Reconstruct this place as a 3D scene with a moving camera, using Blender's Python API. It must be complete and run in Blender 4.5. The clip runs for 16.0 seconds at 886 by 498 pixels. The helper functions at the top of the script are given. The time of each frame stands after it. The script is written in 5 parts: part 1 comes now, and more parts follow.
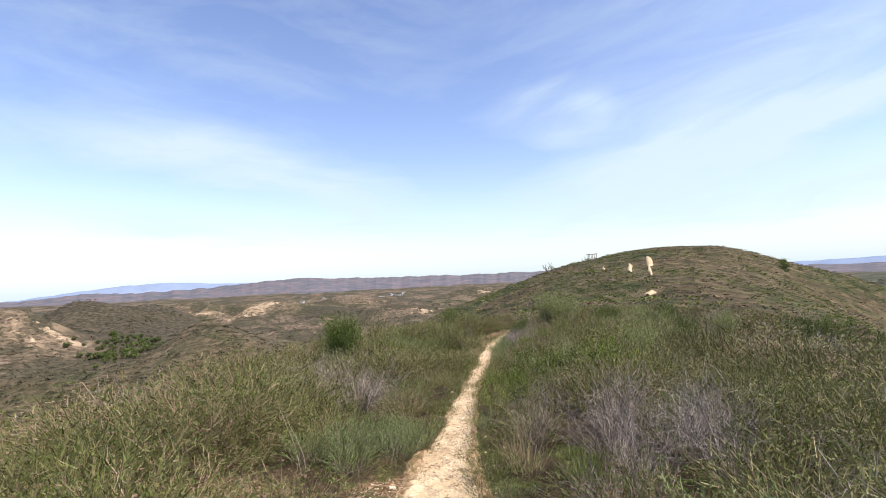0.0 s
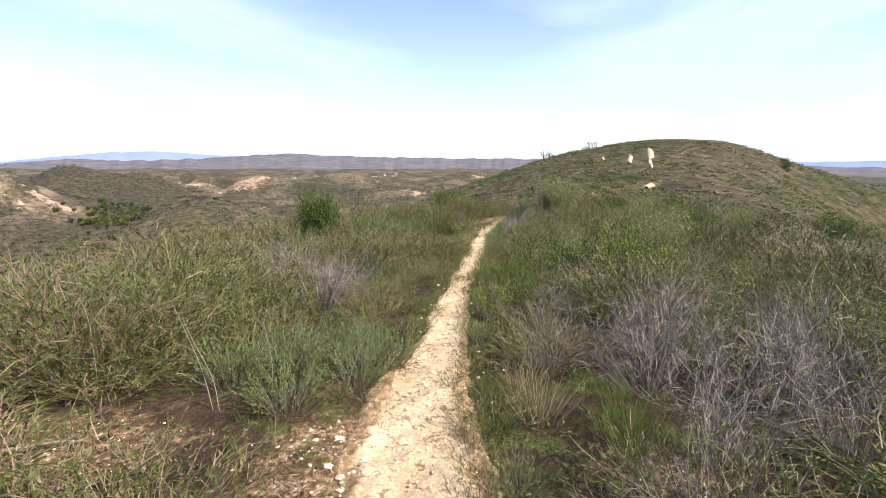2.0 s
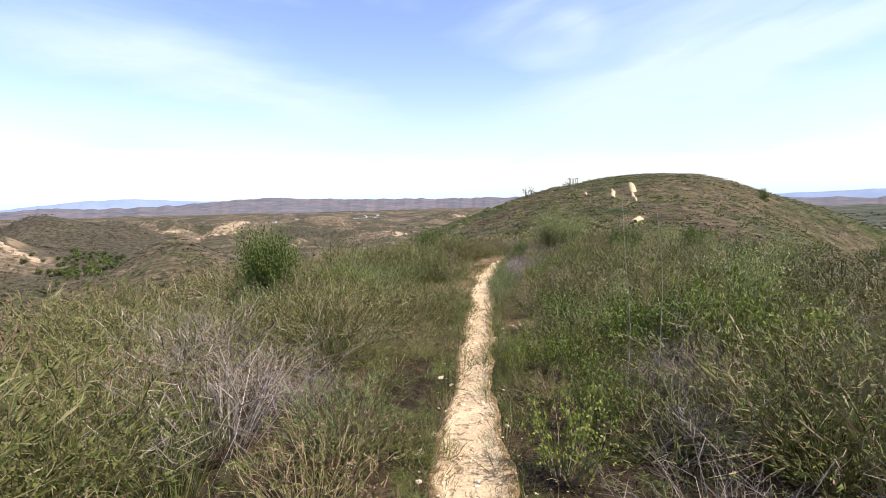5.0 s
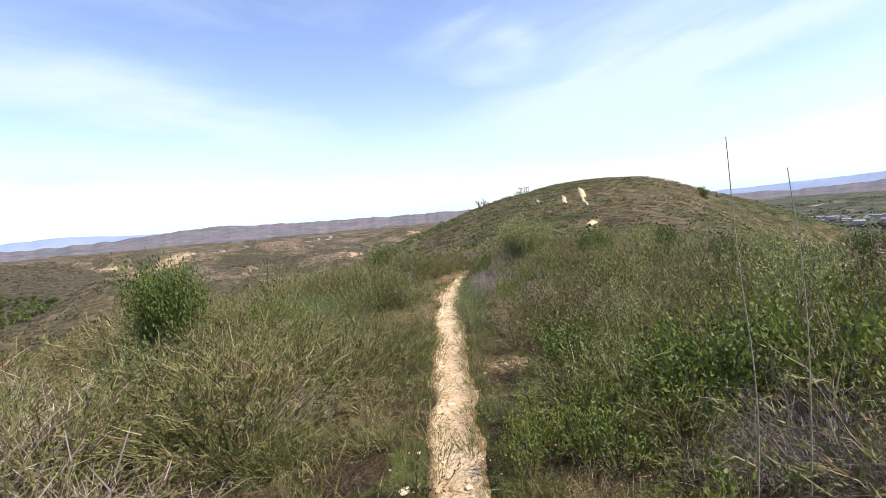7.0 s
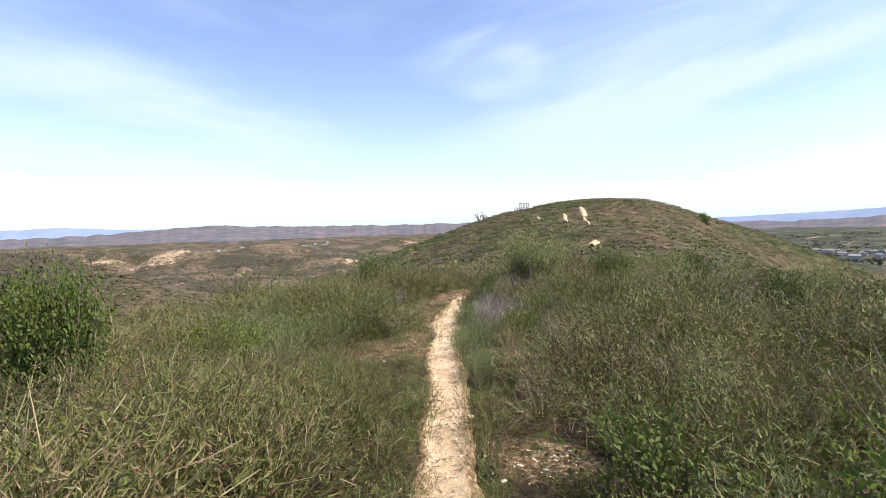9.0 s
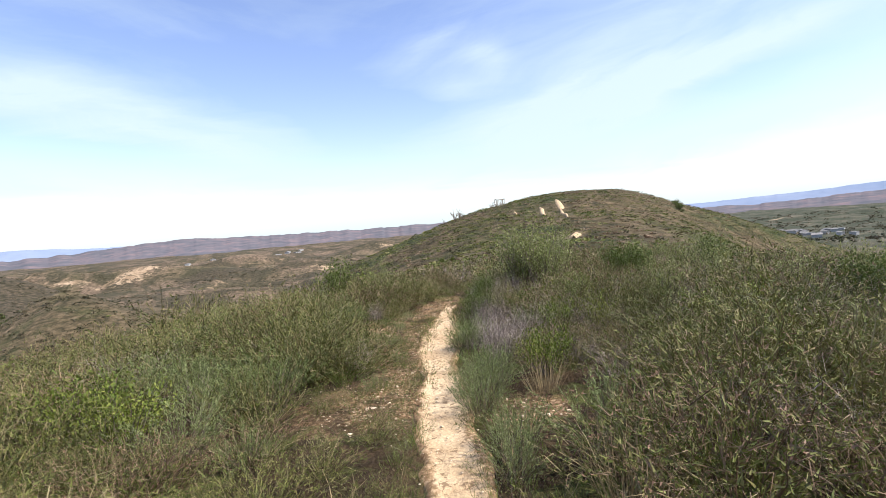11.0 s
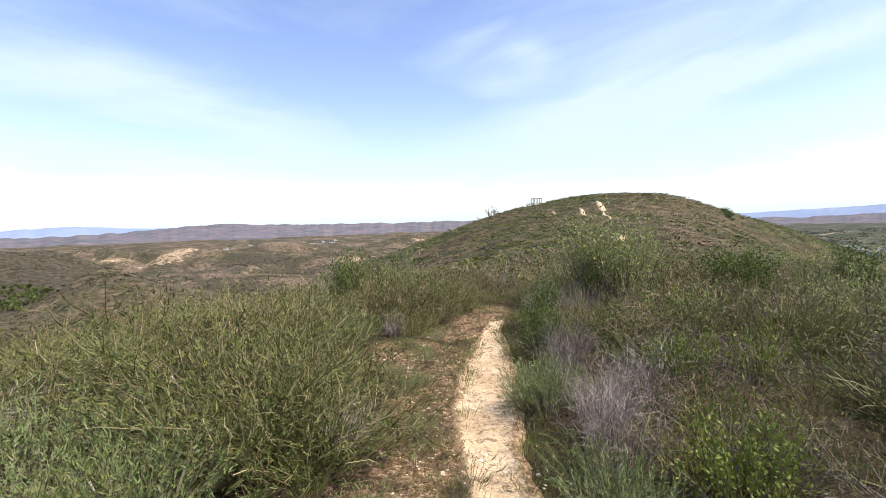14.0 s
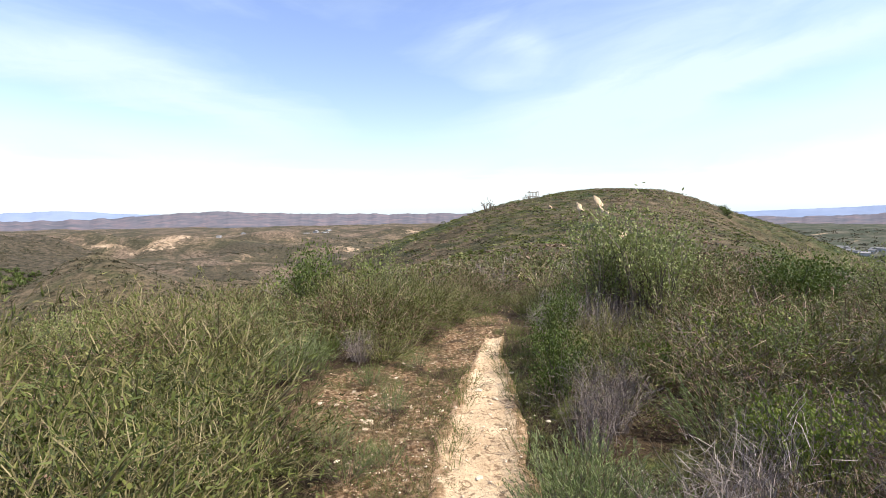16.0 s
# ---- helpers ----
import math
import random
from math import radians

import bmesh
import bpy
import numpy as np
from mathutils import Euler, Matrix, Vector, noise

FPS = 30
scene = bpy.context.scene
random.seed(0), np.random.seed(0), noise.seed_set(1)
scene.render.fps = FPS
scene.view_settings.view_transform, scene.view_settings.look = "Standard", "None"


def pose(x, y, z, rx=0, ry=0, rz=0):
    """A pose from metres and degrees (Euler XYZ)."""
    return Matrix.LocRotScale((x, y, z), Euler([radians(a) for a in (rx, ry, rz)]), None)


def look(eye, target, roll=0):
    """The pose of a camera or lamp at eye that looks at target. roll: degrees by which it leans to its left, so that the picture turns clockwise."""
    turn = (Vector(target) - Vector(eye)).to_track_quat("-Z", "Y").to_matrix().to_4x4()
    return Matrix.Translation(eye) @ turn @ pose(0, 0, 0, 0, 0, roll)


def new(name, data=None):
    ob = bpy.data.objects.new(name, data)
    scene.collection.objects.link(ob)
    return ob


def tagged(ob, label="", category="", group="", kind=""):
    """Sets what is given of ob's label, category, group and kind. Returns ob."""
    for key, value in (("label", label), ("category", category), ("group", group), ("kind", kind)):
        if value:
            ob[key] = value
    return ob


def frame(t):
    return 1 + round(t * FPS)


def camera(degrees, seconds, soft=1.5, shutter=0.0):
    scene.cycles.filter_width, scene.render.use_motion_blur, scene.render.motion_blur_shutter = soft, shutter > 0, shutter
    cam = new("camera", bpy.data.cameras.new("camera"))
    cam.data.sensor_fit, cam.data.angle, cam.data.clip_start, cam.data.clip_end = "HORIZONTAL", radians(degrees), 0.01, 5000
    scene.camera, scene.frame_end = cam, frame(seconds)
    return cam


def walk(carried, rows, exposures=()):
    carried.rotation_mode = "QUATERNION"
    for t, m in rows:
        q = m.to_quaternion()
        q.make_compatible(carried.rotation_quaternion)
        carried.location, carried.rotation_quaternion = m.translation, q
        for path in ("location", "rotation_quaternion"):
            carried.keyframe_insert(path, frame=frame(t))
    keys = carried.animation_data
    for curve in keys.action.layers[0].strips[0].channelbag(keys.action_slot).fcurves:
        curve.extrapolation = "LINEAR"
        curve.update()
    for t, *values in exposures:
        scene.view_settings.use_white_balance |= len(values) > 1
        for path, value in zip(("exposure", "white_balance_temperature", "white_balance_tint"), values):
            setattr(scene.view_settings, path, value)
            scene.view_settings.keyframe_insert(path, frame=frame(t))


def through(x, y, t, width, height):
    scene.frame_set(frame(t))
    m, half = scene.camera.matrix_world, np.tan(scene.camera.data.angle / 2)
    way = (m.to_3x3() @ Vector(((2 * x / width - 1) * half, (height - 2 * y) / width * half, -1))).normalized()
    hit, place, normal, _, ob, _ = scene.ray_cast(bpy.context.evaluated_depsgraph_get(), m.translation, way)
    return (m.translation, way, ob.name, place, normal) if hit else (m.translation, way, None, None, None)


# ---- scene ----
cam = camera(85.6, 16.0, soft=0.9)
PATH = [
    (0, (0.954, 0.288, 2.365), (0.711, 2.27, 2.486), -2.7),
    (0.5, (0.844, 0.829, 2.34), (0.61, 2.81, 2.481), -0.5),
    (1, (0.888, 1.333, 2.318), (0.618, 3.314, 2.378), -1.2),
    (1.5, (0.803, 1.859, 2.164), (0.562, 3.836, 1.98), -1.0),
    (2, (0.741, 2.357, 2.113), (0.521, 4.312, 1.751), 0.2),
    (2.5, (0.693, 2.855, 2.134), (0.449, 4.806, 1.764), -1.6),
    (3, (0.535, 3.375, 2.105), (0.31, 5.343, 1.835), -0.8),
    (3.5, (0.484, 3.932, 2.045), (0.268, 5.894, 1.719), -1.9),
    (4, (0.411, 4.444, 1.989), (0.177, 6.413, 1.727), -3.0),
    (4.2, (0.315, 4.67, 1.958), (0.105, 6.645, 1.729), -2.5),
    (6.3, (0.125, 6.87, 1.775), (0.044, 8.862, 1.608), -2.3),
    (6.5, (0.13, 7.049, 1.787), (0.09, 9.044, 1.646), -3.9),
    (7, (0.067, 7.647, 1.697), (0.103, 9.642, 1.553), -4.9),
    (7.5, (-0.001, 8.183, 1.62), (0.07, 10.172, 1.418), -2.2),
    (8, (0.018, 8.745, 1.678), (0.064, 10.739, 1.52), -4.0),
    (8.5, (-0.008, 9.304, 1.664), (0.052, 11.299, 1.529), -3.4),
    (9, (0.057, 9.838, 1.646), (0.111, 11.835, 1.55), -1.7),
    (9.2, (0.116, 10.056, 1.657), (0.181, 12.055, 1.6), -3.7),
    (11.3, (-0.023, 12.929, 1.444), (0.145, 14.919, 1.342), -4.3),
    (11.5, (-0.019, 13.116, 1.399), (0.159, 15.106, 1.309), -2.9),
    (12, (0.12, 13.695, 1.409), (0.278, 15.686, 1.296), -3.5),
    (12.5, (0.032, 14.261, 1.344), (0.164, 16.252, 1.213), -4.3),
    (13, (0.015, 14.773, 1.323), (0.122, 16.768, 1.23), -1.2),
    (13.5, (0.064, 15.33, 1.303), (0.131, 17.327, 1.203), -3.5),
    (14, (-0.059, 15.846, 1.3), (-0.038, 17.843, 1.195), -1.9),
    (14.5, (0.041, 16.361, 1.227), (0.068, 18.353, 1.048), 0.4),
    (15, (0.067, 16.911, 1.2), (0.117, 18.897, 0.968), -2.8),
    (15.5, (-0.021, 17.452, 1.221), (0.002, 19.444, 1.045), -0.2),
    (16, (0.107, 17.893, 1.243), (0.15, 19.887, 1.105), -0.7),
]
walk(cam, [(t, look(eye, target, roll)) for t, eye, target, roll in PATH], exposures=[(0, 0.56), (1, 0.56), (1.5, 0.58), (2, 0.76), (2.8, 0.76), (3.5, 0.71), (4, 0.69), (6.3, 0.68), (9, 0.66), (13.5, 0.67), (14.5, 0.69), (15.5, 0.72), (16, 0.72)])

# ---- world, sun ----
SUN_AZ, SUN_EL = 108, 50
world = bpy.data.worlds.new("sky")
scene.world = world
world.use_nodes = True
wt = world.node_tree
WN = wt.nodes


def wnode(kind, **kw):
    n = WN.new(kind)
    for k, v in kw.items():
        n.inputs[k].default_value = v
    return n


def wmath(op, a, b=None, clamp=False):
    n = WN.new("ShaderNodeMath")
    n.operation, n.use_clamp = op, clamp
    for i, v in enumerate((a, b)):
        if v is None:
            continue
        if isinstance(v, (int, float)):
            n.inputs[i].default_value = v
        else:
            wt.links.new(v, n.inputs[i])
    return n.outputs[0]


sky = WN.new("ShaderNodeTexSky")
sky.sky_type = 'NISHITA'
sky.sun_disc = False
sky.sun_elevation, sky.sun_rotation = radians(SUN_EL), radians(SUN_AZ)
sky.altitude, sky.air_density, sky.dust_density, sky.ozone_density = 200, 1.0, 0.6, 1.6
coord = WN.new("ShaderNodeTexCoord")
sep = WN.new("ShaderNodeSeparateXYZ")
wt.links.new(coord.outputs["Generated"], sep.inputs[0])
# cirrus lies on a flat layer high above: project the view direction onto it
low = wmath('ADD', wmath('MAXIMUM', sep.outputs[2], 0.0), 0.10)
px, py = wmath('DIVIDE', sep.outputs[0], low), wmath('DIVIDE', sep.outputs[1], low)
comb = WN.new("ShaderNodeCombineXYZ")
wt.links.new(px, comb.inputs[0])
wt.links.new(py, comb.inputs[1])


def cloud(scale, rot, stretch, detail, seed, distortion=0.0):
    mp = WN.new("ShaderNodeMapping")
    mp.inputs["Rotation"].default_value = (0, 0, radians(rot))
    mp.inputs["Scale"].default_value = (scale * stretch, scale, 1)
    mp.inputs["Location"].default_value = (seed, seed * 0.7, seed * 1.3)
    wt.links.new(comb.outputs[0], mp.inputs[0])
    nz = wnode("ShaderNodeTexNoise", Scale=1.0, Detail=detail, Roughness=0.55, Distortion=distortion)
    wt.links.new(mp.outputs[0], nz.inputs[0])
    return nz.outputs[0]


big = cloud(0.32, 28, 0.55, 3, 3.1, 0.3)
wisp = cloud(0.9, 38, 0.3, 9, 7.7, 0.7)
puff = cloud(1.6, -10, 0.8, 7, 2.3, 0.4)
m1 = wmath('ADD', wmath('MULTIPLY', big, 1.15), wmath('ADD', wmath('MULTIPLY', wisp, 0.95), wmath('MULTIPLY', puff, 0.45)))
drift = wmath('MULTIPLY', wmath('SUBTRACT', wmath('MULTIPLY', px, 0.5), wmath('MULTIPLY', wmath('SUBTRACT', py, 2.2), 0.06)), 0.24)
m1 = wmath('ADD', m1, wmath('MINIMUM', wmath('MAXIMUM', drift, -0.06), 0.3))
m1 = wmath('MULTIPLY', wmath('SUBTRACT', m1, 1.16), 2.7, True)
# long cirrus streaks: place and half sizes as tangents of bearing and height, tilt, strength
ahead = wmath('MAXIMUM', wmath('ABSOLUTE', sep.outputs[1]), 0.15)
su = wmath('ADD', wmath('DIVIDE', sep.outputs[0], ahead), wmath('MULTIPLY', wmath('SUBTRACT', big, 0.5), 0.35))
sw = wmath('ADD', wmath('DIVIDE', sep.outputs[2], ahead), wmath('MULTIPLY', wmath('SUBTRACT', wisp, 0.5), 0.14))


def streak(u, w, long, wide, tilt, amount):
    c, s = math.cos(radians(tilt)), math.sin(radians(tilt))
    du, dw = wmath('SUBTRACT', su, u), wmath('SUBTRACT', sw, w)
    along = wmath('DIVIDE', wmath('ADD', wmath('MULTIPLY', du, c), wmath('MULTIPLY', dw, s)), long)
    across = wmath('DIVIDE', wmath('SUBTRACT', wmath('MULTIPLY', dw, c), wmath('MULTIPLY', du, s)), wide)
    d = wmath('ADD', wmath('MULTIPLY', along, along), wmath('MULTIPLY', across, across))
    return wmath('MULTIPLY', wmath('EXPONENT', wmath('MULTIPLY', d, -1.0)), amount)


# fine fibres run down to the right on one side of the sky and up to the right on the other
fibre_at = WN.new("ShaderNodeCombineXYZ")
wt.links.new(su, fibre_at.inputs[0])
wt.links.new(sw, fibre_at.inputs[1])


def fibres(tilt, along, across, seed):
    mp = WN.new("ShaderNodeMapping")
    mp.vector_type = 'TEXTURE'
    mp.inputs["Rotation"].default_value = (0, 0, radians(tilt))
    mp.inputs["Scale"].default_value = (1 / along, 1 / across, 1)
    mp.inputs["Location"].default_value = (seed, seed * 0.6, 0)
    wt.links.new(fibre_at.outputs[0], mp.inputs[0])
    nz = wnode("ShaderNodeTexNoise", Scale=1.0, Detail=9, Roughness=0.6, Distortion=0.5)
    wt.links.new(mp.outputs[0], nz.inputs[0])
    return nz.outputs[0]


turnover = wmath('ADD', wmath('MULTIPLY', su, 3.0), 0.9, True)
fib = wmath('ADD', wmath('MULTIPLY', fibres(-15, 2.6, 11, 1.7), wmath('SUBTRACT', 1.0, turnover)), wmath('MULTIPLY', fibres(19, 2.4, 10, 5.2), turnover))
m1 = wmath('ADD', wmath('MULTIPLY', m1, 0.22), wmath('MULTIPLY', wmath('SUBTRACT', fib, 0.42), 0.9))
gain = wmath('ADD', 0.1, wmath('MULTIPLY', fib, 1.8))
for row in ((-0.85, 0.35, 0.30, 0.06, -13, 0.5), (-0.50, 0.27, 0.26, 0.05, -19, 0.6), (-0.30, 0.16, 0.32, 0.05, -12, 0.55), (-0.78, 0.15, 0.30, 0.03, -4, 0.5),
            (0.17, 0.345, 0.05, 0.025, -15, 0.55), (0.03, 0.38, 0.06, 0.022, 20, 0.4), (0.10, 0.29, 0.06, 0.025, 10, 0.35), (0.40, 0.24, 0.26, 0.085, 16, 0.8), (0.80, 0.335, 0.32, 0.04, 17, 0.85), (0.62, 0.42, 0.4, 0.05, 15, 0.35),
            (0.75, 0.155, 0.4, 0.05, 8, 0.7), (0.2, 0.15, 0.3, 0.06, 8, 0.5), (0.75, 0.262, 0.17, 0.022, 9, -0.6),
            (-0.66, 0.20, 0.11, 0.016, -8, -1.3), (-0.83, 0.235, 0.12, 0.025, -12, -0.7), (-0.09, 0.21, 0.10, 0.05, 10, -1.0), (-0.2, 0.31, 0.2, 0.06, -20, -0.45)):
    m1 = wmath('ADD', m1, wmath('MULTIPLY', streak(*row), gain))
m1 = wmath('MAXIMUM', wmath('MINIMUM', m1, 1.0), 0.0)
haze = wmath('POWER', wmath('SUBTRACT', 1.0, wmath('MULTIPLY', wmath('MAXIMUM', sep.outputs[2], 0.0), 2.6), True), 3.5)
mask = wmath('MAXIMUM', wmath('MULTIPLY', m1, 0.85), wmath('MULTIPLY', haze, 0.92))
mixc = WN.new("ShaderNodeMix")
mixc.data_type = 'RGBA'
skyc = WN.new("ShaderNodeMix")
skyc.data_type, skyc.blend_type = 'RGBA', 'MULTIPLY'
skyc.inputs[0].default_value = 1.0
skyc.inputs[7].default_value = (2.2, 2.0, 2.2, 1)
wt.links.new(sky.outputs[0], skyc.inputs[6])
wt.links.new(mask, mixc.inputs[0])
wt.links.new(skyc.outputs[2], mixc.inputs[6])
mixc.inputs[7].default_value = (7.1, 8.5, 9.2, 1)
wt.links.new(mixc.outputs[2], WN["Background"].inputs[0])
WN["Background"].inputs[1].default_value = 0.0745

sl = bpy.data.lights.new("sun", 'SUN')
sl.energy, sl.angle, sl.color = 5.0, radians(0.6), (1, 0.95, 0.86)
sun = new("sun", sl)
sun.matrix_world = look((50 * math.sin(radians(SUN_AZ)), 50 * math.cos(radians(SUN_AZ)), 50 * math.tan(radians(SUN_EL))), (0, 0, 0))

# ---- materials ----


def material(name):
    m = bpy.data.materials.new(name)
    m.use_nodes = True
    nt = m.node_tree
    return m, nt, nt.nodes["Principled BSDF"]


def link(nt, a, b):
    nt.links.new(a, b)


def noise_tex(nt, scale, detail=4, rough=0.55, distortion=0.0, vec=None):
    n = nt.nodes.new("ShaderNodeTexNoise")
    n.inputs["Scale"].default_value, n.inputs["Detail"].default_value = scale, detail
    n.inputs["Roughness"].default_value, n.inputs["Distortion"].default_value = rough, distortion
    if vec is None:
        vec = nt.nodes.new("ShaderNodeNewGeometry").outputs["Position"]
    link(nt, vec, n.inputs["Vector"])
    return n.outputs[0]


def ramp(nt, fac, stops):
    r = nt.nodes.new("ShaderNodeValToRGB")
    els = r.color_ramp.elements
    while len(els) < len(stops):
        els.new(0.5)
    for e, (p, c) in zip(els, stops):
        e.position, e.color = p, (*c, 1)
    link(nt, fac, r.inputs[0])
    return r.outputs[0]


def mix(nt, fac, a, b, mode='MIX'):
    n = nt.nodes.new("ShaderNodeMix")
    n.data_type, n.blend_type = 'RGBA', mode
    for v, i in ((fac, 0), (a, 6), (b, 7)):
        if isinstance(v, (int, float)):
            n.inputs[i].default_value = v
        elif isinstance(v, tuple):
            n.inputs[i].default_value = (*v, 1)
        else:
            link(nt, v, n.inputs[i])
    return n.outputs[2]


def nmath(nt, op, a, b, clamp=False):
    n = nt.nodes.new("ShaderNodeMath")
    n.operation, n.use_clamp = op, clamp
    for i, v in enumerate((a, b)):
        if isinstance(v, (int, float)):
            n.inputs[i].default_value = v
        else:
            link(nt, v, n.inputs[i])
    return n.outputs[0]


def bump(nt, height, strength, dist, bsdf):
    b = nt.nodes.new("ShaderNodeBump")
    b.inputs["Strength"].default_value, b.inputs["Distance"].default_value = strength, dist
    link(nt, height, b.inputs["Height"])
    link(nt, b.outputs[0], bsdf.inputs["Normal"])


def plant_mat(name, cols, through=0.25, rough=0.6, patch=0.8):
    """Leaf or stem: colour varies from blade to blade, plant to plant and in drifts about a metre wide."""
    m, nt, b = material(name)
    g = nt.nodes.new("ShaderNodeNewGeometry")
    oi = nt.nodes.new("ShaderNodeObjectInfo")
    drift = noise_tex(nt, patch, 2)
    tone = nt.nodes.new("ShaderNodeAttribute")
    tone.attribute_name = "tone"
    each = nmath(nt, 'FRACT', nmath(nt, 'ADD', oi.outputs["Random"], tone.outputs["Fac"]), 0.0)
    f = nmath(nt, 'ADD', nmath(nt, 'MULTIPLY', g.outputs["Random Per Island"], 0.55),
              nmath(nt, 'ADD', nmath(nt, 'MULTIPLY', each, 0.5), nmath(nt, 'MULTIPLY', drift, 0.45)))
    f = nmath(nt, 'SUBTRACT', f, 0.3, True)
    n = len(cols)
    c = ramp(nt, f, [(i / (n - 1), col) for i, col in enumerate(cols)])
    link(nt, c, b.inputs["Base Color"])
    b.inputs["Roughness"].default_value = rough
    b.inputs["Specular IOR Level"].default_value = 0.25
    if through:
        t = nt.nodes.new("ShaderNodeBsdfTranslucent")
        link(nt, c, t.inputs[0])
        mx = nt.nodes.new("ShaderNodeMixShader")
        mx.inputs[0].default_value = through
        link(nt, b.outputs[0], mx.inputs[1])
        link(nt, t.outputs[0], mx.inputs[2])
        link(nt, mx.outputs[0], nt.nodes["Material Output"].inputs[0])
    return m


M_OLIVE = plant_mat("olive_brush_leaf", [(0.036, 0.047, 0.010), (0.088, 0.105, 0.023), (0.155, 0.16, 0.042), (0.24, 0.20, 0.085)], 0.2)
M_OLIVESTEM = plant_mat("olive_brush_stem", [(0.06, 0.053, 0.019), (0.115, 0.098, 0.039), (0.195, 0.16, 0.074), (0.37, 0.30, 0.168)], 0.05)
M_RUSSETSTEM = plant_mat("russet_brush_stem", [(0.09, 0.056, 0.033), (0.16, 0.104, 0.064), (0.26, 0.178, 0.112), (0.40, 0.30, 0.205)], 0.05)
M_RUSSET = plant_mat("russet_seedhead", [(0.135, 0.072, 0.046), (0.22, 0.128, 0.086), (0.32, 0.21, 0.145)], 0.1)
M_SAGE = plant_mat("grey_green_sage_leaf", [(0.115, 0.148, 0.048), (0.185, 0.218, 0.08), (0.285, 0.305, 0.145)])
M_DEAD = plant_mat("dry_grey_twig", [(0.075, 0.058, 0.050), (0.18, 0.142, 0.122), (0.33, 0.268, 0.228), (0.52, 0.44, 0.38)], 0.0, 0.75)
M_GREEN = plant_mat("fresh_green_leaf", [(0.062, 0.090, 0.013), (0.108, 0.142, 0.022), (0.175, 0.20, 0.036), (0.26, 0.26, 0.064)])
M_SHOOT = plant_mat("grey_green_shoot_leaf", [(0.105, 0.130, 0.034), (0.175, 0.20, 0.06), (0.255, 0.265, 0.10), (0.33, 0.315, 0.15)], 0.3)
M_DARK = plant_mat("dark_evergreen_leaf", [(0.044, 0.066, 0.012), (0.080, 0.108, 0.021), (0.130, 0.155, 0.036)])
M_GRASS = plant_mat("green_grass_blade", [(0.066, 0.100, 0.020), (0.112, 0.150, 0.028), (0.165, 0.190, 0.048), (0.235, 0.215, 0.095)], 0.35)
M_STRAW = plant_mat("dry_straw_blade", [(0.215, 0.156, 0.079), (0.293, 0.221, 0.123), (0.371, 0.294, 0.176)], 0.2)
M_HEATH = plant_mat("far_scrub_leaf", [(0.032, 0.034, 0.016), (0.062, 0.058, 0.03), (0.105, 0.085, 0.05), (0.15, 0.115, 0.075)], 0.1)
M_BARK = plant_mat("brown_bark", [(0.088, 0.066, 0.050), (0.143, 0.110, 0.083), (0.187, 0.154, 0.121)], 0.0, 0.85)


